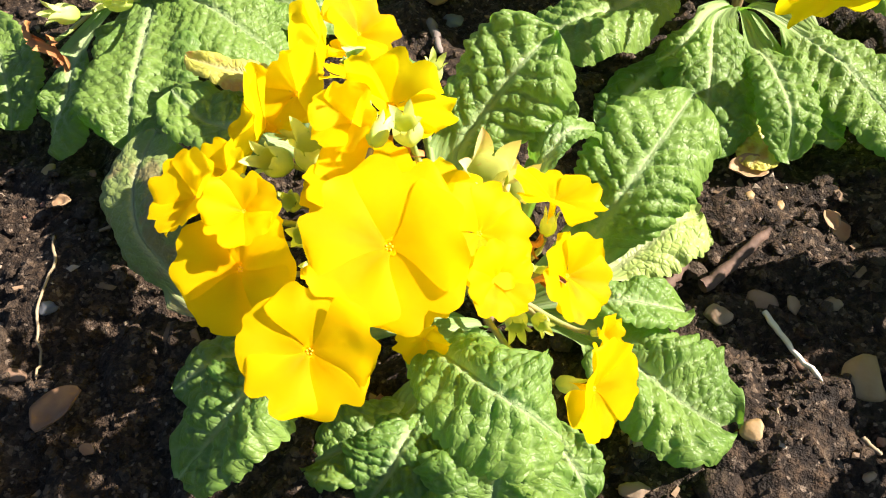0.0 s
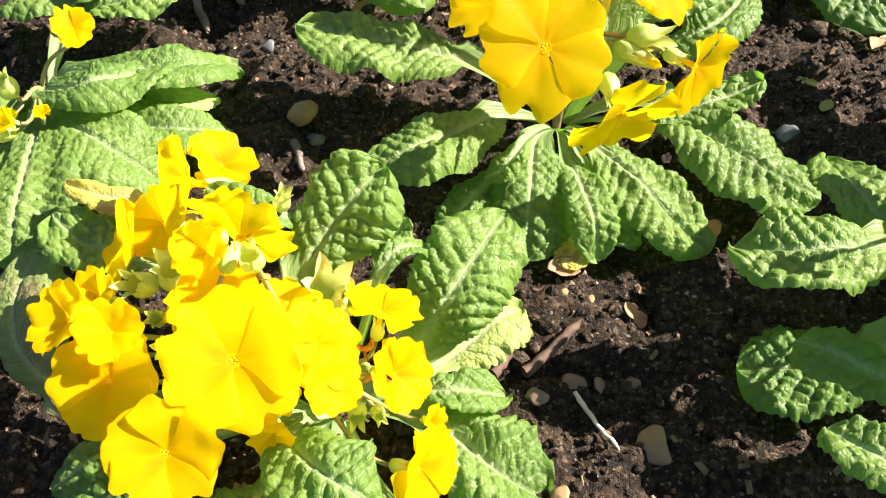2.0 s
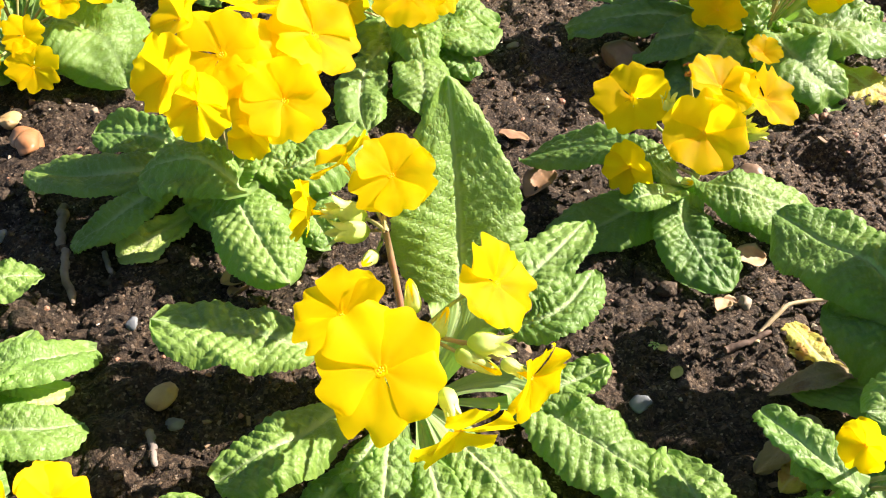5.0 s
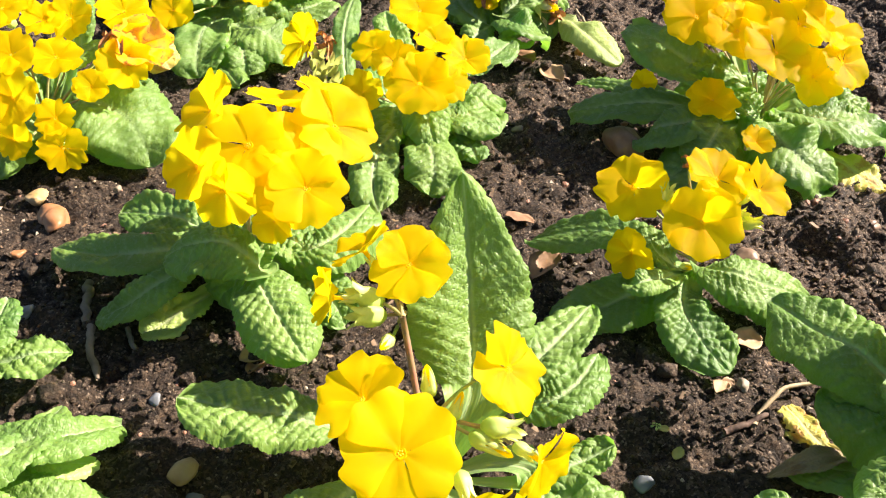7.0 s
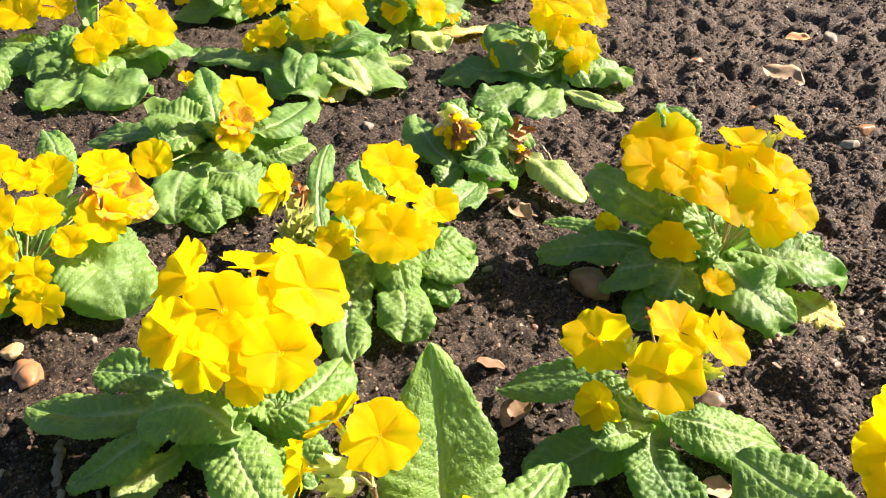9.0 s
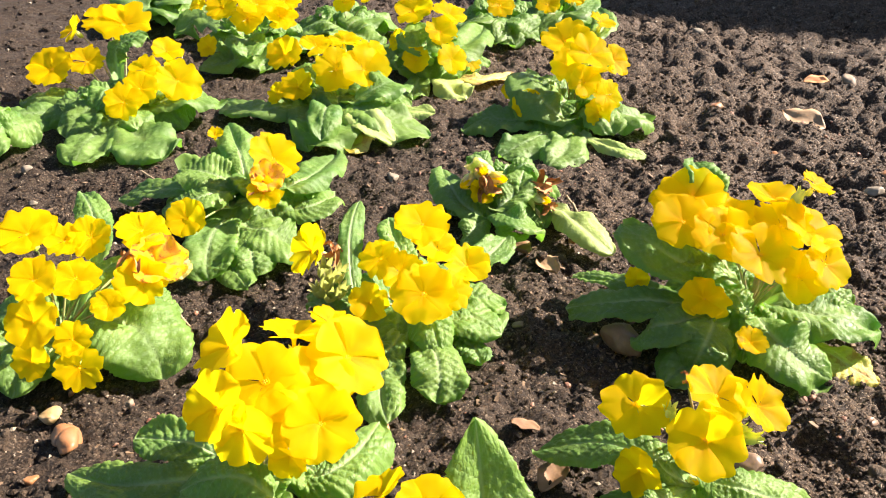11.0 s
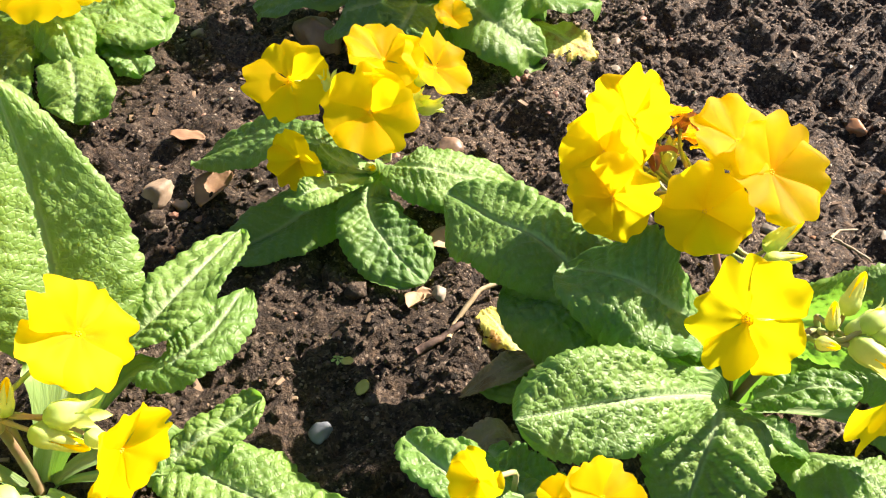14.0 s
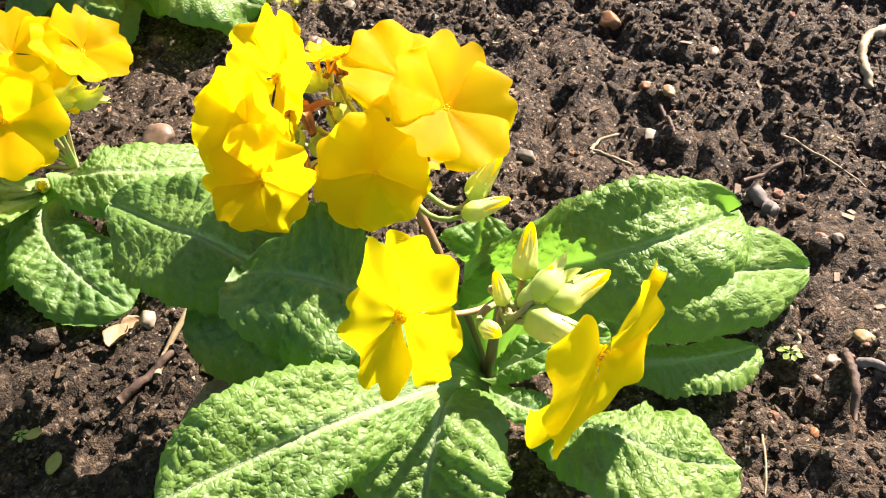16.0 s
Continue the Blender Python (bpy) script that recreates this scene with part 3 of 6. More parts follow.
def calyx_shape(flare, reach=0.5, bulge=1.0):
    """An inflated five-ribbed cup that ends in five long pointed teeth."""
    around, v, f = 40, [], []
    ring = [(0.025, 0.0), (0.085, 0.03), (0.135 * bulge, 0.12), (0.155 * bulge, 0.25), (0.148 * bulge, 0.36), (0.145, 0.42)]
    rows = [(r, z, 0.0) for r, z in ring] + [(0.145 + flare * t * t - 0.02 * t * (1 - t), 0.42 + reach * t * (1 - 0.35 * max(0, flare) * t), t) for t in (0.2, 0.4, 0.6, 0.8, 1.0)]
    for i, (r, z, t) in enumerate(rows):
        for k in range(around):
            tooth, at = k // 8, (k % 8) / 7 * 2 - 1
            at_ = at * (1 - t ** 1.9) if t else ((k % 8) + 0.5) / 4 - 1
            a = (tooth + 0.5 + at_ * 0.5) * 2 * math.pi / 5
            rr = r * (1 + 0.09 * (1 - abs(at_)) ** 2 * min(1, i / 2) - 0.05 * abs(at_) ** 3 * min(1, i / 3))
            v.append((rr * math.cos(a), rr * math.sin(a), z + (0.03 * math.sin(tooth * 2.3) if t else 0) * t))
    for i in range(len(rows) - 1):
        for k in range(around):
            if rows[i + 1][2] and k % 8 == 7:
                continue
            k2 = (k + 1) % around
            f.append((i * around + k, i * around + k2, (i + 1) * around + k2, (i + 1) * around + k))
    return v, f


def calyx_mesh(mat, flare, reach=0.5, bulge=1.0, name="calyx"):
    v, f = calyx_shape(flare, reach, bulge)
    return mesh_of(name, v, f, [mat], True, along=[q[2] for q in v])


CALYXES = {"": calyx_mesh(CALYX, 0.02, 0.3, 1.12), "open": calyx_mesh(CALYX, 0.07, 0.26, 1.2), "flushed": calyx_mesh(FLUSHED, 0.07, 0.28, 1.15), "dull": calyx_mesh(DULL, 0.07, 0.28, 1.1)}


def turn_to(face, spin=0.0):
    return Vector(face).normalized().to_track_quat("Z", "Y").to_matrix().to_4x4() @ Matrix.Rotation(spin, 4, "Z")


def tube(points, radii, around=7):
    pts = np.array(points)
    tan = np.gradient(pts, axis=0)
    v, f = [], []
    ref = np.array([0.31, 0.2, 0.93])
    for p_, t_, r in zip(pts, tan, radii):
        t_ = t_ / (np.linalg.norm(t_) + 1e-9)
        a = np.cross(t_, ref)
        a /= np.linalg.norm(a) + 1e-9
        b = np.cross(t_, a)
        for k in range(around):
            w = 2 * math.pi * k / around
            v.append(p_ + r * (a * math.cos(w) + b * math.sin(w)))
    for i in range(len(pts) - 1):
        for k in range(around):
            k2 = (k + 1) % around
            f.append((i * around + k, i * around + k2, (i + 1) * around + k2, (i + 1) * around + k))
    f.append(tuple(range(around)))
    f.append(tuple(reversed(range((len(pts) - 1) * around, len(pts) * around))))
    return v, f


def stalk_to(p, end, back, thick=0.0009):
    """A hairy flower stalk from the hub of the plant to the back of a flower."""
    root, heart, hub = p
    a, d = np.array(hub - heart), np.array(Vector(end) - heart)
    c = d - np.array(back) * 0.012
    k = np.array([(a[0] + c[0]) / 2, (a[1] + c[1]) / 2, max(a[2], min(c[2], d[2])) * 0.8 + a[2] * 0.2])
    s = np.linspace(0, 1, 9)[:, None]
    pts = (1 - s)**3 * a + 3 * s * (1 - s)**2 * k + 3 * s * s * (1 - s) * c + s**3 * d
    v, f = tube(pts, [thick * (1.2 - 0.4 * q) for q in s[:, 0]])
    part("stalk", mesh_of("stalk", v, f, [STALK]), root)


def scape(p, top, thick=0.0017):
    """The stout reddish stem that carries a cluster of blooms, from the heart of the plant to its hub."""
    root, heart, _ = p
    d = np.array(Vector(top) - heart)
    t = np.linspace(0, 1, 10)[:, None]
    pts = np.concatenate([d[:2] * t ** 1.4, d[2] * t], 1) + np.array([0, 0, 0.002]) * (1 - t)
    v, f = tube(pts, [thick * (1.15 - 0.25 * q) for q in t[:, 0]], 9)
    part("flower_stem", mesh_of("flower_stem", v, f, [SCAPE]), root, "stout hairy reddish-green flower stem")


def flower(p, at, size, face, cup=12, faded=False):
    """An open primrose bloom of five notched petals on a throat, with its calyx behind."""
    root, heart, hub = p
    rs = np.random.RandomState(next(seeds))
    n = Vector(face).normalized()
    m = Matrix.Translation(Vector(at) - heart) @ turn_to(n, rs.rand() * 6.28) @ Matrix.Diagonal((size / 2, size / 2, size / 2, 1))
    ob = part("flower", THROAT, root, "", m)
    wide = rs.uniform(0.78, 1.06)
    for i in range(5):
        tilt = cup + rs.uniform(-12, 12)
        pm = Matrix.Rotation(i * 2 * math.pi / 5 + rs.uniform(-0.09, 0.09), 4, "Z") @ Matrix.Rotation(radians(-tilt), 4, "Y") @ Matrix.Rotation(radians(rs.uniform(3, 7)), 4, "X") @ Matrix.Diagonal((rs.uniform(0.93, 1.07), wide * rs.uniform(0.95, 1.08), 1, 1))
        kinds = OLD_PETALS if faded else PETALS
        part("petal", kinds[rs.randint(len(kinds))], ob, "orange fading petal" if faded else "", pm)
    part("calyx", CALYXES[""], ob, "pale green calyx", Matrix.Translation((0, 0, -0.78)) @ Matrix.Diagonal((0.95, 0.95, 0.85, 1)))
    stalk_to(p, Vector(at) - n * size * 0.42, n)


def calyx(p, at, size, face, tint="open"):
    """An empty calyx whose bloom has dropped."""
    root, heart, hub = p
    n = Vector(face).normalized()
    s = size * 1.55
    m = Matrix.Translation(Vector(at) - heart - n * s * 0.4) @ turn_to(n, at[0] * 900) @ Matrix.Diagonal((s, s, s, 1))
    part("calyx", CALYXES[tint], root, {"flushed": "flushed open calyx", "dull": "dull green-brown spent calyx"}.get(tint, "pale open calyx without its bloom"), m)
    stalk_to(p, Vector(at) - n * s * 0.4, n, 0.001)


cv, cf = lathe([(0.07, 0.4), (0.085, 0.6), (0.085, 0.78), (0.06, 0.9), (0.025, 0.98), (0.0, 1.0)], 15, lambda a, i: 1 + 0.14 * math.cos(5 * a + i * 0.7))
BUD = {"": calyx_mesh(CALYX, -0.085, 0.5, 1.12, "bud"), "flushed": calyx_mesh(FLUSHED, -0.08, 0.48, 1.05, "bud")}
BUD_TIP = mesh_of("bud_tip", cv, cf, [PETAL], True, along=[0.5] * len(cv))


def bud(p, at, size, face, tint=""):
    root, heart, hub = p
    n = Vector(face).normalized()
    m = Matrix.Translation(Vector(at) - heart - n * size * 0.5) @ turn_to(n, at[1] * 700) @ Matrix.Diagonal((size * 1.35, size * 1.35, size * 1.15, 1))
    ob = part("bud", BUD[tint], root, "drooping pinkish bud" if tint else "closed bud with yellow tip", m)
    part("bud_tip", BUD_TIP, ob)
    stalk_to(p, Vector(at) - n * size * 0.5, n, 0.001)


def withered(p, at, size, face):
    """A shrivelled brown bloom: crumpled strips round a point."""
    root, heart, hub = p
    rs = np.random.RandomState(next(seeds))
    v, f = [], []
    for k in range(6):
        a, ln = rs.rand() * 6.28, size * rs.uniform(0.4, 0.75)
        for i in range(7):
            s = i / 6
            w = size * 0.13 * (1 - 0.5 * s)
            for q in (-1, 0, 1):
                b = a + 0.9 * s * math.sin(k * 2.1)
                v.append((ln * s * math.cos(b) - q * w * math.sin(b), ln * s * math.sin(b) + q * w * math.cos(b), size * (0.25 * math.sin(3 * s + k) + 0.16 * abs(q) + 0.1 * rs.rand())))
        f += grid_faces(7, 3, k * 21)
    m = Matrix.Translation(Vector(at) - heart) @ turn_to(face)
    part("withered_bloom", mesh_of("withered_bloom", v, f, [WITHERED]), root, "shrivelled rust-brown bloom", m)
    stalk_to(p, Vector(at), Vector(face), 0.0009)



def fill_leaves(p, count, reach, seed, look_of="green"):
    """The lower leaves of a rosette, spread round the heart; the farther plants are fuller and have an inner ring too."""
    rs = np.random.RandomState(seed)
    full = p[1].y > 0.9
    rings = [(count, 1.0, 0.02, 0.0)] + ([(count // 2 + 1, 0.72, 0.035, 0.024)] if full else [])
    o = np.array(p[1])
    for number, share, foot, lift in rings:
        for k in range(number):
            a = 2 * math.pi * (k + rs.uniform(-0.3, 0.3)) / number
            r = reach * share * rs.uniform(0.75, 1.15)
            d = np.array([math.cos(a), math.sin(a), 0])
            base, mid, tip = (o + d * r * f + np.array([0, 0, z]) for f, z in ((0.25, foot), (0.62, rs.uniform(0.02, 0.04) + lift), (1.0, rs.uniform(0.003, 0.02) + lift)))
            leaf(p, tuple(base), tuple(mid), tuple(tip), reach * share * (rs.uniform(0.55, 0.76) if full else rs.uniform(0.45, 0.64)), look_of, (0, -0.2, 0.95))


# ---- the primroses ----
P = plant((0.165, 0.310, 0.000), "yellow primrose plant in full bloom with crinkled green leaves", hub=(0.155, 0.312, 0.035))
scape(P, (0.155, 0.312, 0.035))
leaf(P, (0.159, 0.343, 0.050), (0.172, 0.353, 0.063), (0.186, 0.365, 0.071), 0.034, face=(-0.1, -0.6, 0.8))
leaf(P, (0.197, 0.324, 0.028), (0.210, 0.335, 0.045), (0.228, 0.362, 0.048), 0.036, face=(0, -0.5, 0.85))
leaf(P, (0.196, 0.307, 0.020), (0.209, 0.305, 0.022), (0.224, 0.307, 0.013), 0.017)
leaf(P, (0.200, 0.298, 0.012), (0.217, 0.282, 0.012), (0.235, 0.273, 0.005), 0.038)
leaf(P, (0.153, 0.282, 0.039), (0.169, 0.259, 0.062), (0.185, 0.253, 0.050), 0.031)
leaf(P, (0.169, 0.265, 0.012), (0.168, 0.252, 0.018), (0.165, 0.238, 0.004), 0.045)
leaf(P, (0.181, 0.271, 0.010), (0.188, 0.261, 0.012), (0.193, 0.253, 0.004), 0.017)
leaf(P, (0.107, 0.286, 0.022), (0.099, 0.269, 0.029), (0.077, 0.256, 0.008), 0.031)
leaf(P, (0.098, 0.300, 0.010), (0.084, 0.291, 0.012), (0.068, 0.285, 0.004), 0.023)
leaf(P, (0.142, 0.278, 0.008), (0.128, 0.267, 0.010), (0.112, 0.262, 0.004), 0.023)
leaf(P, (0.145, 0.275, 0.008), (0.140, 0.260, 0.012), (0.130, 0.250, 0.004), 0.032)
leaf(P, (0.063, 0.322, 0.012), (0.052, 0.338, 0.027), (0.053, 0.367, 0.034), 0.037, "grey", face=(-0.25, -0.75, 0.6))
leaf(P, (0.181, 0.357, 0.022), (0.185, 0.361, 0.034), (0.191, 0.370, 0.038), 0.015)
leaf(P, (0.206, 0.329, 0.004), (0.220, 0.339, 0.006), (0.235, 0.351, 0.003), 0.027, "pale")
leaf(P, (0.182, 0.331, 0.050), (0.191, 0.341, 0.056), (0.203, 0.348, 0.039), 0.009)
leaf(P, (0.154, 0.356, 0.056), (0.141, 0.355, 0.067), (0.124, 0.367, 0.062), 0.016)
leaf(P, (0.093, 0.360, 0.034), (0.077, 0.363, 0.039), (0.059, 0.378, 0.039), 0.025)
leaf(P, (0.098, 0.380, 0.039), (0.083, 0.381, 0.045), (0.063, 0.390, 0.045), 0.014, "yellow")
leaf(P, (0.096, 0.375, 0.034), (0.087, 0.379, 0.037), (0.074, 0.384, 0.034), 0.016)
flower(P, (0.148, 0.280, 0.088), 0.037, (0.13, -0.43, 0.9), 8)
flower(P, (0.166, 0.293, 0.074), 0.028, (0.48, -0.32, 0.82), 14)
flower(P, (0.132, 0.259, 0.081), 0.031, (0.13, -0.52, 0.85), 14)
flower(P, (0.108, 0.288, 0.068), 0.033, (-0.16, -0.44, 0.88), 16)
flower(P, (0.096, 0.304, 0.076), 0.025, (-0.46, -0.25, 0.85), 20)
flower(P, (0.110, 0.298, 0.078), 0.021, (-0.07, -0.45, 0.89), 30)
flower(P, (0.118, 0.370, 0.062), 0.040, (-0.85, -0.2, 0.45), 25)
flower(P, (0.105, 0.338, 0.064), 0.034, (-0.85, -0.1, 0.5), 25)
flower(P, (0.145, 0.322, 0.087), 0.031, (0.31, 0.94, 0.1), 25)
flower(P, (0.184, 0.308, 0.066), 0.026, (0.21, 0.39, 0.89), 25)
flower(P, (0.187, 0.295, 0.052), 0.027, (0.74, -0.4, 0.54), 25)
flower(P, (0.193, 0.270, 0.039), 0.028, (0.81, -0.37, 0.46), 20)
flower(P, (0.151, 0.280, 0.047), 0.016, (0.0, -0.94, 0.33), 30)
flower(P, (0.126, 0.291, 0.062), 0.011, (-0.07, -0.45, 0.89), 50)
flower(P, (0.197, 0.288, 0.034), 0.012, (0.66, -0.41, 0.63), 40)
flower(P, (0.113, 0.348, 0.067), 0.028, (-0.46, -0.36, 0.81), 25)
flower(P, (0.135, 0.339, 0.078), 0.025, (0.02, 0.56, 0.83), 30)
flower(P, (0.135, 0.320, 0.084), 0.022, (-0.28, -0.26, 0.92), 35)
flower(P, (0.151, 0.285, 0.063), 0.021, (0.22, -0.51, 0.83), 14)
flower(P, (0.138, 0.304, 0.078), 0.028, (0.03, 0.04, 1.0), 14)
flower(P, (0.170, 0.283, 0.069), 0.020, (0.48, -0.5, 0.72), 16)
flower(P, (0.099, 0.318, 0.069), 0.020, (-0.36, -0.25, 0.9), 30)
flower(P, (0.125, 0.384, 0.056), 0.028, (0.39, -0.14, 0.91), 30)
flower(P, (0.130, 0.314, 0.063), 0.025, (-0.16, -0.15, 0.98), 20)
flower(P, (0.154, 0.311, 0.063), 0.027, (0.3, -0.05, 0.95), 14)
calyx(P, (0.123, 0.320, 0.076), 0.017, (0.1, -0.2, 0.95))
calyx(P, (0.111, 0.319, 0.072), 0.014, (-0.3, -0.5, 0.8))
calyx(P, (0.167, 0.322, 0.060), 0.025, (0.2, -0.3, 0.9), "flushed")
calyx(P, (0.174, 0.291, 0.034), 0.011, (0.1, -0.8, 0.4))
calyx(P, (0.181, 0.291, 0.034), 0.008, (0.3, -0.7, 0.5))
calyx(P, (0.152, 0.354, 0.069), 0.010, (0.3, 0, 0.9))
calyx(P, (0.150, 0.311, 0.092), 0.012, (0, -0.3, 0.95))
calyx(P, (0.121, 0.300, 0.065), 0.011, (0.1, -0.5, 0.8))
calyx(P, (0.177, 0.301, 0.045), 0.009, (0.2, -0.6, 0.7))
bud(P, (0.151, 0.287, 0.034), 0.007, (0.2, -0.6, 0.7))
withered(P, (0.145, 0.316, 0.074), 0.012, (0.1, -0.4, 0.8))
withered(P, (0.181, 0.292, 0.056), 0.008, (0.3, -0.5, 0.7))
withered(P, (0.179, 0.302, 0.056), 0.006, (0.3, -0.5, 0.7))
withered(P, (0.108, 0.304, 0.056), 0.007, (0, -0.5, 0.8))
calyx(P, (0.174, 0.321, 0.056), 0.018, (0.4, -0.4, 0.8), "flushed")
calyx(P, (0.123, 0.297, 0.056), 0.010, (-0.1, -0.6, 0.7))
calyx(P, (0.115, 0.313, 0.062), 0.009, (0, -0.5, 0.8))

P = plant((0.016, 0.488, 0.000), "primrose plant with faded blooms and pale empty calyxes")
leaf(P, (0.029, 0.447, 0.022), (0.039, 0.400, 0.031), (0.038, 0.368, 0.022), 0.044)
leaf(P, (0.037, 0.452, 0.022), (0.067, 0.426, 0.027), (0.088, 0.421, 0.010), 0.042)
leaf(P, (0.036, 0.471, 0.015), (0.080, 0.447, 0.020), (0.110, 0.455, 0.006), 0.033)
leaf(P, (0.054, 0.487, 0.015), (0.082, 0.470, 0.020), (0.101, 0.478, 0.010), 0.023, "pale")
leaf(P, (0.027, 0.537, 0.022), (0.055, 0.534, 0.028), (0.078, 0.542, 0.024), 0.030)
leaf(P, (0.023, 0.540, 0.022), (0.041, 0.539, 0.039), (0.045, 0.564, 0.045), 0.024)
leaf(P, (0.034, 0.487, 0.022), (0.080, 0.472, 0.034), (0.111, 0.497, 0.015), 0.031)
leaf(P, (-0.049, 0.444, 0.022), (-0.025, 0.413, 0.022), (-0.020, 0.391, 0.010), 0.030)
leaf(P, (0.004, 0.414, 0.022), (0.007, 0.390, 0.022), (-0.001, 0.382, 0.008), 0.024)
leaf(P, (0.035, 0.459, 0.034), (0.066, 0.458, 0.039), (0.083, 0.501, 0.022), 0.029)
leaf(P, (0.014, 0.467, 0.022), (-0.002, 0.461, 0.034), (-0.039, 0.482, 0.022), 0.033)
leaf(P, (0.018, 0.550, 0.022), (0.001, 0.547, 0.022), (-0.024, 0.557, 0.010), 0.032)
flower(P, (0.066, 0.441, 0.078), 0.019, (0.41, -0.34, 0.85), 20)
flower(P, (0.040, 0.414, 0.056), 0.013, (-0.19, -0.61, 0.77), 40)
flower(P, (0.056, 0.410, 0.062), 0.009, (0.33, -0.26, 0.91), 55)
calyx(P, (0.031, 0.416, 0.050), 0.016, (-0.2, -0.6, 0.6))
calyx(P, (0.019, 0.423, 0.050), 0.014, (-0.4, -0.5, 0.6))
calyx(P, (0.035, 0.430, 0.062), 0.015, (0, -0.3, 0.9))
calyx(P, (0.009, 0.415, 0.045), 0.013, (-0.5, -0.5, 0.5))
withered(P, (0.005, 0.406, 0.039), 0.016, (-0.2, -0.6, 0.5))

P = plant((0.262, 0.452, 0.000), "yellow primrose plant with one tall upright crinkled leaf", hub=(0.262, 0.440, 0.066))
scape(P, (0.262, 0.440, 0.066))
leaf(P, (0.215, 0.467, 0.034), (0.183, 0.472, 0.041), (0.145, 0.479, 0.047), 0.040)
leaf(P, (0.228, 0.440, 0.022), (0.204, 0.415, 0.034), (0.176, 0.404, 0.028), 0.036)
leaf(P, (0.248, 0.428, 0.015), (0.243, 0.398, 0.012), (0.239, 0.374, 0.002), 0.035)
leaf(P, (0.263, 0.416, 0.012), (0.266, 0.389, 0.018), (0.268, 0.372, 0.002), 0.021)
leaf(P, (0.278, 0.421, 0.015), (0.294, 0.397, 0.012), (0.313, 0.372, 0.003), 0.034)
leaf(P, (0.309, 0.441, 0.022), (0.333, 0.416, 0.018), (0.362, 0.389, 0.012), 0.043)
leaf(P, (0.310, 0.434, 0.022), (0.329, 0.438, 0.028), (0.349, 0.443, 0.034), 0.021)
leaf(P, (0.309, 0.471, 0.034), (0.328, 0.465, 0.045), (0.353, 0.492, 0.044), 0.027)
leaf(P, (0.303, 0.483, 0.039), (0.326, 0.492, 0.050), (0.359, 0.529, 0.046), 0.030)
leaf(P, (0.284, 0.472, 0.049), (0.286, 0.501, 0.087), (0.283, 0.526, 0.137), 0.066, face=(0.05, -0.87, 0.45), point=0.7)
leaf(P, (0.231, 0.421, 0.006), (0.216, 0.401, 0.008), (0.203, 0.392, 0.003), 0.023)
leaf(P, (0.242, 0.423, 0.022), (0.234, 0.412, 0.022), (0.225, 0.410, 0.015), 0.013)
leaf(P, (0.276, 0.403, 0.004), (0.282, 0.387, 0.006), (0.288, 0.381, 0.003), 0.018)
leaf(P, (0.265, 0.388, 0.002), (0.259, 0.378, 0.003), (0.254, 0.370, 0.001), 0.016, "yellow")
flower(P, (0.244, 0.404, 0.087), 0.050, (0.08, -0.52, 0.85), 6)
flower(P, (0.231, 0.435, 0.085), 0.041, (-0.26, -0.25, 0.93), 10)
scape(P, (0.252, 0.488, 0.082))
flower(near_hub(P, (0.252, 0.488, 0.082)), (0.256, 0.497, 0.106), 0.041, (0.13, -0.68, 0.73), 10)
flower(near_hub(P, (0.252, 0.488, 0.082)), (0.236, 0.516, 0.101), 0.034, (-0.52, 0.37, 0.77), 20)
flower(near_hub(P, (0.252, 0.488, 0.082)), (0.220, 0.499, 0.087), 0.032, (-0.93, -0.21, 0.31), 25)
flower(P, (0.294, 0.446, 0.086), 0.041, (0.53, -0.45, 0.72), 10)
flower(P, (0.301, 0.405, 0.074), 0.036, (0.68, -0.73, 0.06), 14)
flower(P, (0.271, 0.389, 0.067), 0.044, (0.21, -0.9, -0.37), 10)
bud(P, (0.259, 0.441, 0.086), 0.015, (-0.1, 0.1, 1))
bud(P, (0.282, 0.420, 0.069), 0.018, (0.7, -0.5, -0.1))
bud(P, (0.270, 0.433, 0.078), 0.013, (0.3, 0.2, 0.9))
calyx(P, (0.290, 0.423, 0.074), 0.018, (0.8, -0.3, 0.1))
calyx(near_hub(P, (0.252, 0.488, 0.082)), (0.234, 0.503, 0.084), 0.019, (-0.8, 0.1, 0.4))
calyx(near_hub(P, (0.252, 0.488, 0.082)), (0.234, 0.495, 0.078), 0.019, (-0.8, -0.2, 0.2))
bud(near_hub(P, (0.252, 0.488, 0.082)), (0.244, 0.481, 0.073), 0.014, (-0.3, -0.7, 0.3))

P = plant((0.421, 0.372, 0.000), "low primrose plant with broad overlapping crinkled leaves")
leaf(P, (0.351, 0.335, 0.050), (0.325, 0.331, 0.056), (0.302, 0.339, 0.050), 0.035)
leaf(P, (0.376, 0.342, 0.034), (0.360, 0.359, 0.045), (0.359, 0.394, 0.034), 0.028)
leaf(P, (0.357, 0.317, 0.010), (0.333, 0.314, 0.008), (0.310, 0.318, 0.004), 0.038)
leaf(P, (0.353, 0.286, 0.034), (0.332, 0.297, 0.040), (0.320, 0.309, 0.034), 0.022)
leaf(P, (0.387, 0.282, 0.050), (0.367, 0.296, 0.060), (0.349, 0.317, 0.060), 0.046, face=(0.1, -0.4, 0.9))
leaf(P, (0.338, 0.253, 0.039), (0.324, 0.265, 0.045), (0.317, 0.276, 0.039), 0.020)
leaf(P, (0.405, 0.349, 0.069), (0.392, 0.363, 0.074), (0.385, 0.384, 0.069), 0.020)
leaf(P, (0.414, 0.356, 0.056), (0.407, 0.372, 0.056), (0.405, 0.386, 0.056), 0.014)
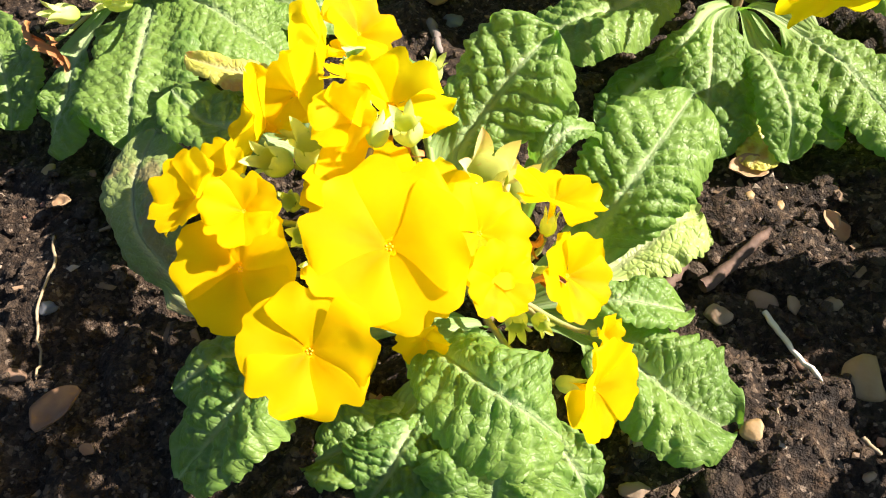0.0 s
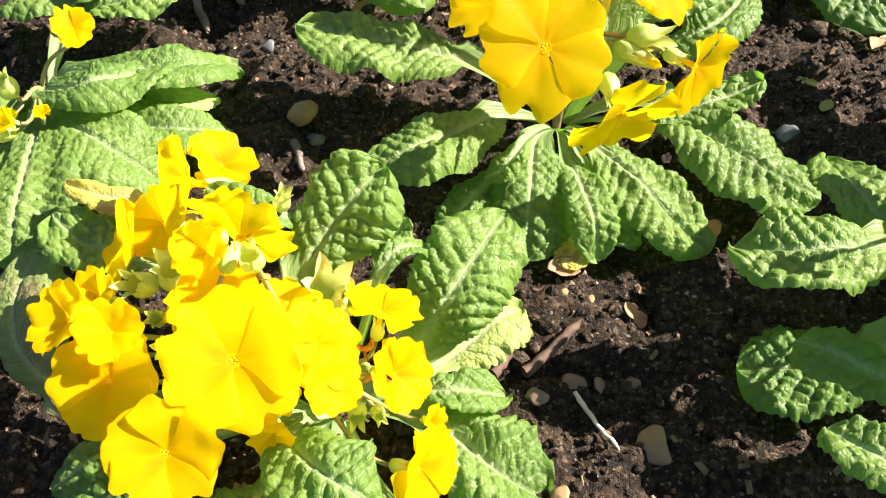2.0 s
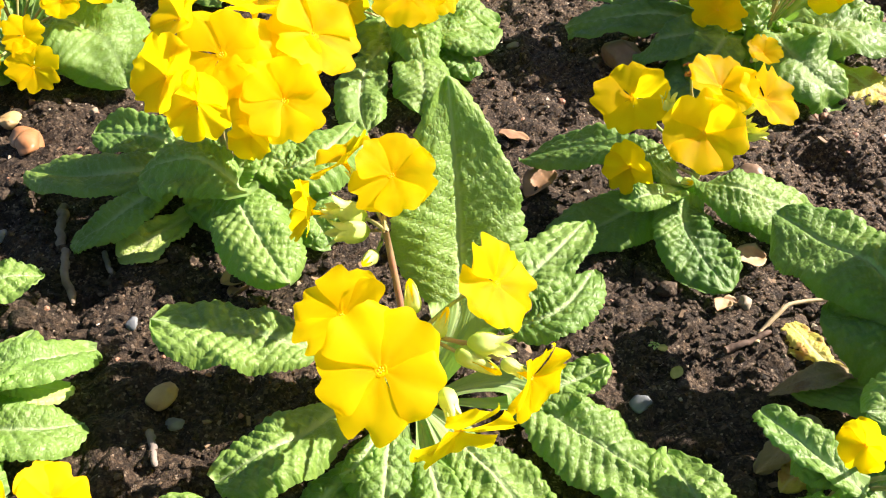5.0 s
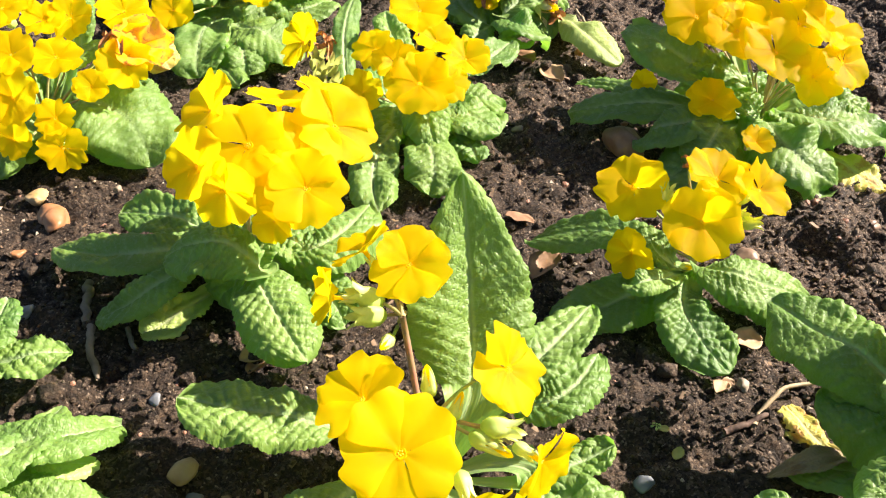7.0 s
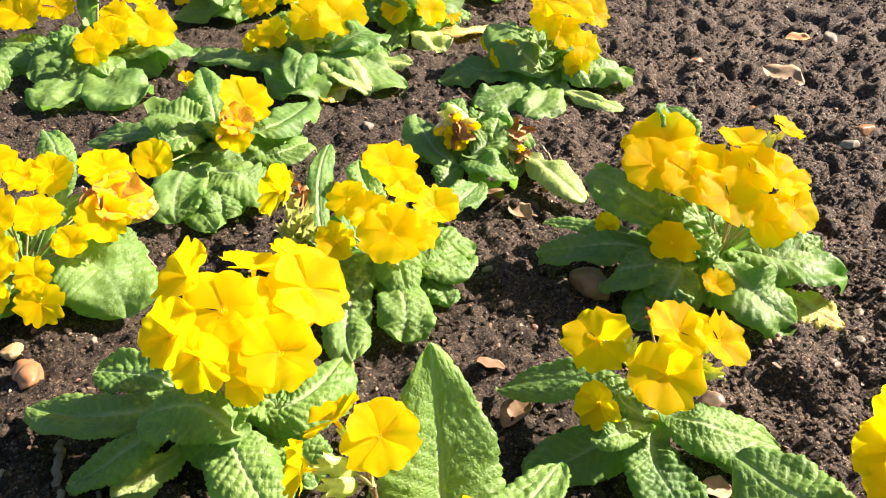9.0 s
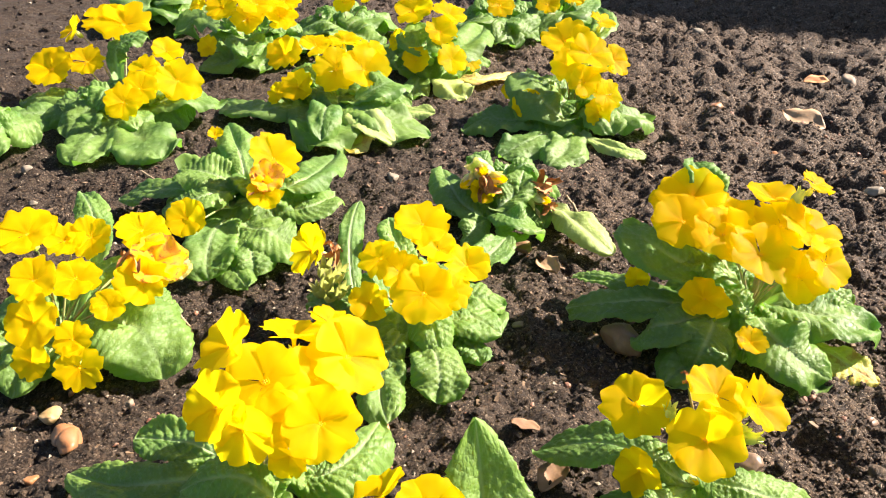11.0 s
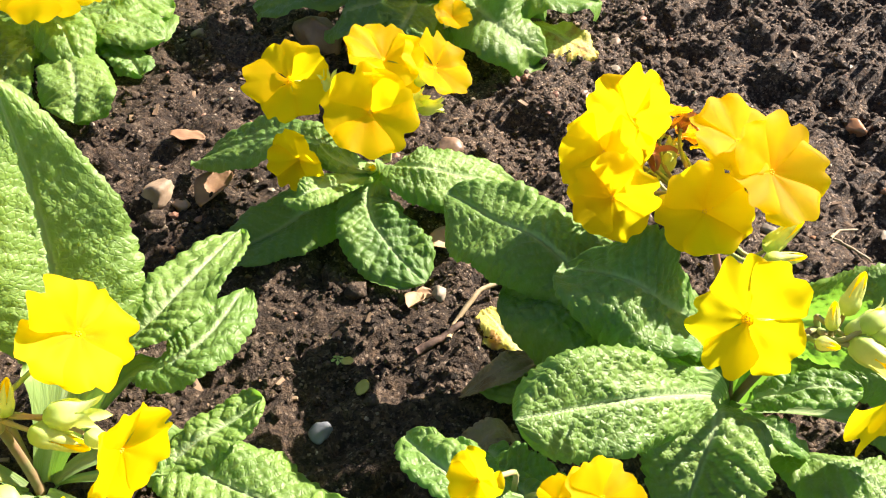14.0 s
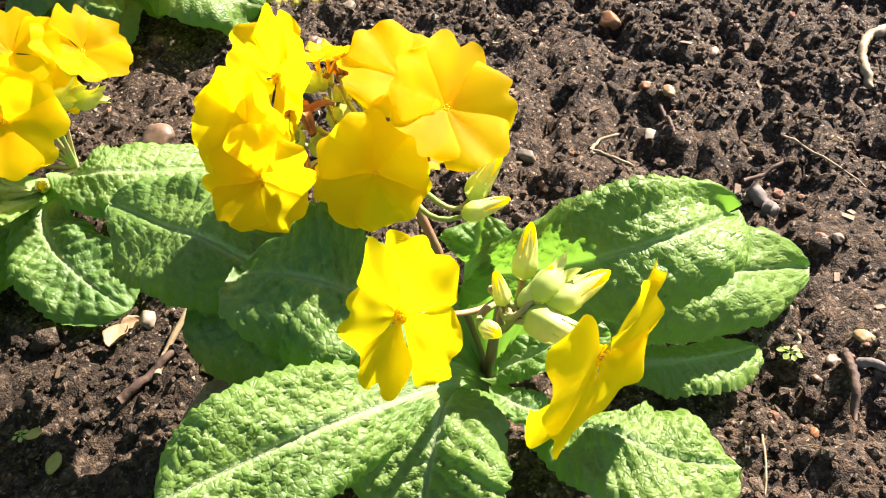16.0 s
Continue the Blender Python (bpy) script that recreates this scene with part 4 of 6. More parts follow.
leaf(P, (0.420, 0.352, 0.056), (0.417, 0.358, 0.056), (0.415, 0.369, 0.050), 0.018)
flower(P, (0.418, 0.327, 0.101), 0.024, (0.13, -0.43, 0.9), 12)
flower(P, (0.387, 0.338, 0.110), 0.018, (-0.8, -0.23, 0.56), 20)
flower(P, (0.361, 0.311, 0.067), 0.014, (-0.07, -0.15, 0.99), 30)
flower(P, (0.409, 0.333, 0.095), 0.016, (-0.17, -0.56, 0.81), 20)
leaf(P, (0.438, 0.402, 0.018), (0.424, 0.400, 0.030), (0.404, 0.394, 0.010), 0.014, "dry")
leaf(P, (0.432, 0.392, 0.012), (0.422, 0.390, 0.018), (0.413, 0.386, 0.006), 0.014, "yellow")
leaf(P, (0.412, 0.332, 0.050), (0.398, 0.339, 0.056), (0.387, 0.343, 0.045), 0.036)
leaf(P, (0.436, 0.356, 0.040), (0.419, 0.366, 0.050), (0.410, 0.383, 0.036), 0.030)
fill_leaves(P, 3, 0.026, 19)

P = plant((0.538, 0.392, 0.000), "large-leaved primrose plant with buds and yellow blooms on stalks", hub=(0.511, 0.354, 0.105))
scape(P, (0.511, 0.354, 0.105))
leaf(P, (0.483, 0.433, 0.062), (0.466, 0.471, 0.065), (0.453, 0.510, 0.056), 0.048, face=(-0.2, -0.35, 0.9))
leaf(P, (0.515, 0.402, 0.056), (0.487, 0.403, 0.084), (0.471, 0.435, 0.073), 0.048, face=(-0.2, -0.3, 0.92))
leaf(P, (0.503, 0.413, 0.034), (0.478, 0.425, 0.050), (0.458, 0.457, 0.045), 0.048, face=(-0.25, -0.35, 0.9))
leaf(P, (0.496, 0.374, 0.056), (0.454, 0.369, 0.076), (0.417, 0.372, 0.078), 0.037, face=(-0.35, -0.45, 0.82))
leaf(P, (0.513, 0.381, 0.034), (0.489, 0.357, 0.054), (0.473, 0.344, 0.034), 0.045, face=(-0.3, -0.4, 0.85))
leaf(P, (0.545, 0.397, 0.056), (0.557, 0.358, 0.090), (0.604, 0.353, 0.084), 0.040, face=(-0.5, -0.45, 0.72))
leaf(P, (0.555, 0.387, 0.045), (0.594, 0.364, 0.050), (0.679, 0.353, 0.012), 0.046, face=(-0.45, -0.4, 0.75))
leaf(P, (0.575, 0.359, 0.022), (0.598, 0.346, 0.018), (0.633, 0.343, 0.005), 0.024)
leaf(P, (0.537, 0.356, 0.022), (0.548, 0.327, 0.034), (0.573, 0.307, 0.022), 0.044, face=(0.25, -0.3, 0.9))
leaf(P, (0.525, 0.369, 0.034), (0.525, 0.358, 0.040), (0.537, 0.352, 0.028), 0.015)
# extra leaf hidden beneath the others, added to shade the soil to the left
leaf(P, (0.520, 0.412, 0.046), (0.486, 0.434, 0.060), (0.452, 0.446, 0.040), 0.052, face=(-0.25, -0.3, 0.9))
leaf(P, (0.471, 0.439, 0.015), (0.449, 0.432, 0.025), (0.431, 0.439, 0.005), 0.014, "dry")
leaf(P, (0.505, 0.397, 0.022), (0.480, 0.416, 0.022), (0.438, 0.440, 0.010), 0.036)
leaf(P, (0.466, 0.451, 0.010), (0.464, 0.467, 0.008), (0.462, 0.487, 0.003), 0.016, "yellow")
leaf(P, (0.466, 0.451, 0.008), (0.461, 0.462, 0.006), (0.453, 0.470, 0.003), 0.012, "yellow")
leaf(P, (0.541, 0.411, 0.034), (0.543, 0.407, 0.056), (0.550, 0.414, 0.067), 0.028)
leaf(P, (0.530, 0.377, 0.034), (0.542, 0.369, 0.045), (0.561, 0.358, 0.050), 0.020)
scape(P, (0.528, 0.428, 0.088))
flower(near_hub(P, (0.528, 0.428, 0.088)), (0.489, 0.452, 0.112), 0.037, (-0.8, -0.3, 0.5), 18)
flower(near_hub(P, (0.528, 0.428, 0.088)), (0.506, 0.462, 0.117), 0.045, (-0.86, 0.0, 0.48), 14)
flower(near_hub(P, (0.528, 0.428, 0.088)), (0.539, 0.445, 0.110), 0.032, (0.03, 0.23, 0.97), 18)
flower(near_hub(P, (0.528, 0.428, 0.088)), (0.482, 0.441, 0.101), 0.020, (-0.46, -0.81, 0.35), 30)
flower(near_hub(P, (0.528, 0.428, 0.088)), (0.483, 0.433, 0.106), 0.034, (-0.5, -0.6, 0.6), 16)
flower(near_hub(P, (0.528, 0.428, 0.088)), (0.521, 0.463, 0.116), 0.025, (0.12, 0.4, 0.91), 15)
flower(near_hub(P, (0.528, 0.428, 0.088)), (0.539, 0.417, 0.116), 0.046, (0.05, -0.58, 0.8), 10)
flower(near_hub(P, (0.528, 0.428, 0.088)), (0.533, 0.432, 0.121), 0.037, (0.0, -0.35, 0.92), 16)
flower(near_hub(P, (0.528, 0.428, 0.088)), (0.512, 0.416, 0.105), 0.039, (-0.33, -0.66, 0.66), 22)
flower(P, (0.481, 0.356, 0.118), 0.040, (-0.82, 0.0, 0.55), 12)
flower(P, (0.509, 0.320, 0.119), 0.051, (0.29, -0.96, -0.01), 6)
flower(near_hub(P, (0.528, 0.428, 0.088)), (0.527, 0.467, 0.112), 0.021, (0.22, 0.23, 0.95), 30, faded=True)
flower(near_hub(P, (0.528, 0.428, 0.088)), (0.528, 0.457, 0.108), 0.017, (0.41, -0.25, 0.87), 40, faded=True)
flower(near_hub(P, (0.528, 0.428, 0.088)), (0.536, 0.427, 0.094), 0.017, (0.23, -0.56, 0.8), 25, faded=True)
calyx(near_hub(P, (0.528, 0.428, 0.088)), (0.504, 0.454, 0.099), 0.013, (-0.4, -0.5, 0.7))
calyx(near_hub(P, (0.528, 0.428, 0.088)), (0.523, 0.455, 0.101), 0.015, (0, -0.2, 0.9))
calyx(near_hub(P, (0.528, 0.428, 0.088)), (0.512, 0.450, 0.095), 0.013, (-0.1, -0.6, 0.7))
calyx(P, (0.512, 0.339, 0.125), 0.012, (0.9, 0.1, 0.3))
bud(near_hub(P, (0.528, 0.428, 0.088)), (0.547, 0.408, 0.090), 0.017, (0.5, -0.1, 0.7))
bud(near_hub(P, (0.528, 0.428, 0.088)), (0.538, 0.397, 0.090), 0.014, (0.7, -0.3, 0.2))
bud(P, (0.513, 0.350, 0.123), 0.013, (0.3, 0.2, 0.9))
bud(P, (0.501, 0.345, 0.123), 0.009, (-0.1, 0.2, 0.9))
bud(P, (0.507, 0.340, 0.123), 0.011, (0.6, 0, 0.6))
bud(P, (0.492, 0.337, 0.123), 0.009, (-0.2, -0.7, 0.6))
bud(P, (0.514, 0.334, 0.123), 0.015, (0.9, -0.1, 0.2))
withered(near_hub(P, (0.528, 0.428, 0.088)), (0.506, 0.446, 0.112), 0.012, (-0.1, -0.5, 0.8))
withered(near_hub(P, (0.528, 0.428, 0.088)), (0.523, 0.452, 0.116), 0.013, (0.1, 0.1, 0.9))
withered(near_hub(P, (0.528, 0.428, 0.088)), (0.497, 0.429, 0.106), 0.007, (-0.5, -0.6, 0.2))
withered(near_hub(P, (0.528, 0.428, 0.088)), (0.527, 0.416, 0.106), 0.009, (0, -0.7, 0.3))

P = plant((0.164, 0.637, 0.000), "tall yellow primrose plant with a dense flower cluster")
leaf(P, (0.137, 0.618, 0.034), (0.094, 0.615, 0.034), (0.039, 0.659, 0.008), 0.034, face=(0, -0.25, 0.95))
leaf(P, (0.136, 0.602, 0.034), (0.109, 0.583, 0.028), (0.079, 0.585, 0.008), 0.027, face=(0, -0.25, 0.95))
leaf(P, (0.173, 0.590, 0.034), (0.184, 0.559, 0.034), (0.203, 0.526, 0.019), 0.044, face=(0, -0.25, 0.95))
leaf(P, (0.176, 0.577, 0.050), (0.153, 0.581, 0.062), (0.124, 0.592, 0.045), 0.041, face=(0, -0.25, 0.95))
leaf(P, (0.195, 0.609, 0.034), (0.220, 0.611, 0.039), (0.244, 0.653, 0.034), 0.043, face=(0, -0.25, 0.95))
leaf(P, (0.146, 0.629, 0.034), (0.117, 0.645, 0.039), (0.084, 0.659, 0.034), 0.033, face=(0, -0.25, 0.95))
leaf(P, (0.139, 0.600, 0.008), (0.123, 0.584, 0.008), (0.105, 0.577, 0.002), 0.027, "pale", face=(0, -0.25, 0.95))
leaf(P, (0.172, 0.598, 0.034), (0.178, 0.598, 0.045), (0.184, 0.605, 0.050), 0.018, face=(0, -0.25, 0.95))
leaf(P, (0.198, 0.606, 0.022), (0.215, 0.583, 0.022), (0.224, 0.571, 0.005), 0.033, face=(0, -0.25, 0.95))
flower(P, (0.177, 0.603, 0.112), 0.051, (-0.03, -0.70, 0.71), 10)
flower(P, (0.207, 0.583, 0.095), 0.049, (0.20, -0.77, 0.60), 10)
flower(P, (0.156, 0.625, 0.122), 0.047, (-0.62, -0.19, 0.76), 18)
flower(P, (0.193, 0.637, 0.118), 0.043, (0.06, 0.17, 0.98), 20)
flower(P, (0.224, 0.623, 0.111), 0.053, (0.48, -0.45, 0.75), 14)
flower(P, (0.152, 0.582, 0.112), 0.042, (-0.50, -0.67, 0.55), 20)
flower(P, (0.189, 0.578, 0.078), 0.026, (-0.24, -0.96, 0.15), 30)
flower(P, (0.165, 0.576, 0.101), 0.041, (-0.24, -0.91, 0.33), 20)
flower(P, (0.215, 0.650, 0.118), 0.032, (0.24, 0.16, 0.96), 30)
flower(P, (0.185, 0.593, 0.095), 0.039, (0.06, -0.72, 0.69), 14)
flower(P, (0.205, 0.610, 0.106), 0.047, (0.23, -0.61, 0.76), 12)
fill_leaves(P, 7, 0.060, 3)

P = plant((0.456, 0.605, 0.000), "small compact yellow primrose plant on bare soil")
leaf(P, (0.424, 0.582, 0.034), (0.395, 0.610, 0.037), (0.354, 0.648, 0.002), 0.037, face=(0, -0.25, 0.95))
leaf(P, (0.435, 0.584, 0.015), (0.395, 0.574, 0.010), (0.350, 0.564, 0.002), 0.042, face=(0, -0.25, 0.95))
leaf(P, (0.431, 0.567, 0.022), (0.430, 0.545, 0.014), (0.443, 0.512, 0.002), 0.043, face=(0, -0.25, 0.95))
leaf(P, (0.449, 0.578, 0.028), (0.469, 0.562, 0.030), (0.521, 0.565, 0.006), 0.039, face=(0, -0.25, 0.95))
leaf(P, (0.437, 0.582, 0.022), (0.402, 0.550, 0.045), (0.388, 0.551, 0.040), 0.019, face=(0, -0.25, 0.95))
leaf(P, (0.424, 0.582, 0.008), (0.412, 0.571, 0.009), (0.405, 0.567, 0.005), 0.012, face=(0, -0.25, 0.95))
leaf(P, (0.463, 0.572, 0.008), (0.484, 0.559, 0.008), (0.499, 0.547, 0.003), 0.021, face=(0, -0.25, 0.95))
leaf(P, (0.435, 0.586, 0.022), (0.418, 0.577, 0.039), (0.409, 0.579, 0.050), 0.014, face=(0, -0.25, 0.95))
flower(P, (0.434, 0.571, 0.069), 0.049, (-0.14, -0.78, 0.62), 12)
flower(P, (0.402, 0.603, 0.074), 0.046, (-0.37, -0.63, 0.68), 14)
flower(P, (0.448, 0.593, 0.084), 0.045, (0.06, -0.25, 0.97), 14)
flower(P, (0.474, 0.587, 0.078), 0.043, (0.41, -0.52, 0.75), 16)
flower(P, (0.398, 0.577, 0.044), 0.035, (-0.58, -0.73, 0.35), 30)
flower(P, (0.458, 0.592, 0.062), 0.026, (0.50, -0.67, 0.55), 30)
calyx(P, (0.419, 0.592, 0.076), 0.015, (-0.1, -0.2, 0.9))
calyx(P, (0.422, 0.588, 0.067), 0.014, (-0.2, -0.5, 0.7))
calyx(P, (0.461, 0.580, 0.065), 0.016, (0.6, -0.4, 0.4))
calyx(P, (0.470, 0.577, 0.062), 0.014, (0.8, -0.3, 0.2))
bud(P, (0.437, 0.580, 0.028), 0.014, (-0.1, -0.7, 0.5))
withered(P, (0.438, 0.610, 0.084), 0.010, (0, 0, 1))

P = plant((0.583, 0.793, 0.000), "bushy primrose plant with a broad mass of yellow blooms")
leaf(P, (0.521, 0.773, 0.034), (0.466, 0.787, 0.034), (0.425, 0.822, 0.008), 0.042, face=(0, -0.25, 0.95))
leaf(P, (0.512, 0.789, 0.034), (0.474, 0.842, 0.025), (0.446, 0.878, 0.012), 0.027, face=(0, -0.25, 0.95))
leaf(P, (0.520, 0.758, 0.034), (0.484, 0.742, 0.039), (0.469, 0.763, 0.012), 0.042, face=(0, -0.25, 0.95))
leaf(P, (0.526, 0.748, 0.034), (0.506, 0.719, 0.036), (0.497, 0.719, 0.010), 0.044, face=(-0.1, -0.5, 0.8))
leaf(P, (0.544, 0.762, 0.022), (0.512, 0.732, 0.022), (0.472, 0.710, 0.003), 0.053, face=(0, -0.25, 0.95))
leaf(P, (0.536, 0.785, 0.056), (0.500, 0.801, 0.073), (0.479, 0.852, 0.078), 0.052, face=(-0.1, -0.6, 0.75))
leaf(P, (0.566, 0.749, 0.034), (0.568, 0.708, 0.034), (0.602, 0.695, 0.006), 0.058, face=(-0.1, -0.5, 0.8))
leaf(P, (0.594, 0.767, 0.034), (0.620, 0.741, 0.036), (0.670, 0.739, 0.022), 0.057, face=(0, -0.25, 0.95))
leaf(P, (0.616, 0.747, 0.008), (0.629, 0.714, 0.008), (0.645, 0.691, 0.003), 0.038, "yellow", face=(0, -0.25, 0.95))
leaf(P, (0.572, 0.851, 0.067), (0.553, 0.838, 0.112), (0.547, 0.872, 0.127), 0.044, face=(0, -0.25, 0.95))
leaf(P, (0.551, 0.783, 0.056), (0.527, 0.793, 0.069), (0.509, 0.807, 0.067), 0.034, face=(0, -0.25, 0.95))
leaf(P, (0.561, 0.755, 0.034), (0.553, 0.759, 0.045), (0.548, 0.777, 0.050), 0.028, face=(0, -0.25, 0.95))
leaf(P, (0.624, 0.785, 0.034), (0.642, 0.772, 0.039), (0.656, 0.759, 0.034), 0.035, face=(0, -0.25, 0.95))
flower(P, (0.529, 0.826, 0.112), 0.064, (-0.23, -0.38, 0.89), 14)
flower(P, (0.507, 0.792, 0.106), 0.052, (-0.30, -0.52, 0.80), 14)
flower(P, (0.535, 0.775, 0.101), 0.054, (-0.08, -0.60, 0.80), 14)
flower(P, (0.555, 0.748, 0.095), 0.057, (0.07, -0.55, 0.83), 14)
flower(P, (0.589, 0.802, 0.118), 0.048, (-0.01, -0.10, 0.99), 20)
flower(P, (0.600, 0.763, 0.106), 0.058, (0.21, -0.40, 0.89), 14)
flower(P, (0.604, 0.736, 0.090), 0.050, (0.38, -0.63, 0.67), 16)
flower(P, (0.586, 0.740, 0.078), 0.049, (0.08, -0.80, 0.59), 16)
flower(P, (0.584, 0.775, 0.106), 0.052, (-0.00, -0.47, 0.89), 14)
flower(P, (0.611, 0.781, 0.139), 0.031, (0.39, -0.27, 0.88), 20)
flower(P, (0.486, 0.820, 0.037), 0.026, (-0.23, -0.77, 0.59), 30)
flower(P, (0.519, 0.757, 0.052), 0.042, (-0.00, -0.60, 0.80), 12)
flower(P, (0.532, 0.701, 0.045), 0.029, (0.07, -0.60, 0.80), 30)
flower(P, (0.554, 0.792, 0.105), 0.046, (-0.09, -0.32, 0.94), 25)
flower(P, (0.542, 0.823, 0.103), 0.050, (-0.00, -0.47, 0.89), 14)
flower(P, (0.520, 0.843, 0.101), 0.046, (-0.39, -0.39, 0.84), 18)
calyx(P, (0.600, 0.784, 0.129), 0.016, (0.5, 0.1, 0.8))
fill_leaves(P, 9, 0.065, 4)

P = plant((0.281, 0.830, 0.000), "primrose plant with yellow blooms and brown withered heads")
leaf(P, (0.289, 0.775, 0.022), (0.296, 0.734, 0.020), (0.291, 0.708, 0.005), 0.045, face=(0, -0.25, 0.95))
leaf(P, (0.305, 0.802, 0.022), (0.332, 0.791, 0.025), (0.360, 0.838, 0.003), 0.044, face=(0, -0.25, 0.95))
leaf(P, (0.333, 0.863, 0.034), (0.361, 0.883, 0.034), (0.392, 0.929, 0.031), 0.036, face=(0, -0.25, 0.95))
leaf(P, (0.265, 0.768, 0.022), (0.251, 0.732, 0.014), (0.252, 0.688, 0.003), 0.038, face=(0, -0.25, 0.95))
leaf(P, (0.286, 0.820, 0.056), (0.275, 0.846, 0.073), (0.270, 0.878, 0.082), 0.028, face=(0, -0.25, 0.95))
leaf(P, (0.236, 0.805, 0.045), (0.235, 0.868, 0.067), (0.247, 0.928, 0.078), 0.022, face=(0, -0.25, 0.95))
leaf(P, (0.258, 0.792, 0.022), (0.227, 0.818, 0.034), (0.195, 0.847, 0.022), 0.040, face=(0, -0.25, 0.95))
leaf(P, (0.273, 0.786, 0.022), (0.260, 0.761, 0.022), (0.248, 0.764, 0.010), 0.026, face=(0, -0.25, 0.95))
leaf(P, (0.314, 0.790, 0.015), (0.328, 0.773, 0.010), (0.335, 0.755, 0.004), 0.028, face=(0, -0.25, 0.95))
flower(P, (0.291, 0.798, 0.112), 0.049, (-0.01, -0.32, 0.95), 14)
flower(P, (0.258, 0.809, 0.078), 0.037, (-0.15, -0.65, 0.74), 14)
flower(P, (0.246, 0.765, 0.063), 0.034, (-0.23, -0.77, 0.59), 20)
flower(P, (0.327, 0.795, 0.074), 0.042, (0.21, -0.53, 0.82), 14)
flower(P, (0.287, 0.760, 0.071), 0.053, (-0.00, -0.74, 0.68), 8)
flower(P, (0.201, 0.852, 0.067), 0.047, (-0.75, -0.32, 0.57), 20)
flower(P, (0.310, 0.770, 0.067), 0.036, (0.23, -0.71, 0.67), 14)
flower(P, (0.272, 0.791, 0.073), 0.039, (-0.00, -0.60, 0.80), 14)
flower(P, (0.305, 0.807, 0.084), 0.040, (0.14, -0.40, 0.90), 14)
withered(P, (0.220, 0.840, 0.067), 0.023, (0.2, -0.3, 0.9))
calyx(P, (0.214, 0.815, 0.056), 0.021, (0.3, -0.4, 0.7), "dull")
calyx(P, (0.225, 0.810, 0.050), 0.018, (0.3, -0.4, 0.7), "dull")
calyx(P, (0.205, 0.812, 0.050), 0.018, (-0.3, -0.4, 0.7), "dull")
calyx(P, (0.212, 0.827, 0.062), 0.022, (0.1, -0.4, 0.8), "dull")
calyx(P, (0.224, 0.826, 0.058), 0.020, (0.3, -0.3, 0.8), "dull")
calyx(P, (0.216, 0.812, 0.045), 0.020, (0.2, -0.6, 0.6), "dull")
fill_leaves(P, 10, 0.080, 5)

P = plant((-0.007, 0.827, 0.000), "primrose plant with many small yellow blooms")
leaf(P, (0.030, 0.812, 0.039), (0.064, 0.787, 0.039), (0.084, 0.765, 0.005), 0.075, face=(0, -0.25, 0.95))
leaf(P, (0.022, 0.869, 0.067), (0.018, 0.890, 0.090), (-0.002, 0.934, 0.095), 0.030, face=(0, -0.25, 0.95))
leaf(P, (0.022, 0.814, 0.067), (0.036, 0.814, 0.076), (0.049, 0.839, 0.078), 0.023, face=(0, -0.25, 0.95))
leaf(P, (-0.007, 0.787, 0.010), (-0.019, 0.774, 0.012), (-0.044, 0.783, 0.004), 0.032, face=(0, -0.25, 0.95))
leaf(P, (0.036, 0.880, 0.022), (0.064, 0.857, 0.022), (0.082, 0.862, 0.004), 0.037, face=(0, -0.25, 0.95))
leaf(P, (0.058, 0.889, 0.056), (0.079, 0.865, 0.056), (0.091, 0.854, 0.045), 0.033, "yellow", face=(0, -0.25, 0.95))
flower(P, (-0.011, 0.815, 0.112), 0.047, (-0.08, -0.40, 0.91), 14)
flower(P, (0.008, 0.836, 0.095), 0.033, (-0.00, -0.47, 0.89), 14)
flower(P, (0.027, 0.840, 0.095), 0.037, (0.07, -0.68, 0.73), 14)
flower(P, (0.068, 0.835, 0.101), 0.044, (0.14, -0.40, 0.90), 14)
flower(P, (0.025, 0.791, 0.084), 0.038, (-0.00, -0.60, 0.80), 14)
flower(P, (0.049, 0.778, 0.067), 0.028, (0.07, -0.76, 0.65), 14)
flower(P, (0.004, 0.750, 0.073), 0.044, (-0.15, -0.75, 0.65), 14)
flower(P, (0.028, 0.750, 0.056), 0.031, (-0.00, -0.65, 0.76), 14)
flower(P, (-0.001, 0.742, 0.045), 0.030, (-0.16, -0.84, 0.51), 14)
flower(P, (0.032, 0.738, 0.039), 0.036, (0.12, -0.93, 0.34), 14)
flower(P, (0.002, 0.772, 0.095), 0.038, (-0.16, -0.54, 0.83), 14)
flower(P, (0.079, 0.818, 0.081), 0.049, (0.25, -0.60, 0.76), 20, faded=True)
flower(P, (0.070, 0.801, 0.072), 0.046, (0.15, -0.75, 0.64), 18)
withered(P, (0.065, 0.816, 0.084), 0.022, (0.2, -0.3, 0.9))
fill_leaves(P, 10, 0.070, 6)

P = plant((0.125, 1.092, 0.000), "leafy primrose plant with few browning yellow blooms")
leaf(P, (0.112, 1.027, 0.022), (0.100, 0.955, 0.025), (0.101, 0.922, 0.005), 0.054, face=(0, -0.25, 0.95))
leaf(P, (0.134, 1.002, 0.022), (0.164, 0.971, 0.025), (0.195, 0.974, 0.008), 0.063, face=(0, -0.25, 0.95))
leaf(P, (0.128, 1.002, 0.015), (0.140, 0.953, 0.018), (0.143, 0.929, 0.003), 0.047, face=(0, -0.25, 0.95))
leaf(P, (0.096, 1.007, 0.012), (0.116, 0.952, 0.012), (0.139, 0.903, 0.004), 0.039, face=(0, -0.25, 0.95))
leaf(P, (0.120, 1.058, 0.045), (0.091, 1.068, 0.056), (0.056, 1.088, 0.056), 0.059, face=(0, -0.25, 0.95))
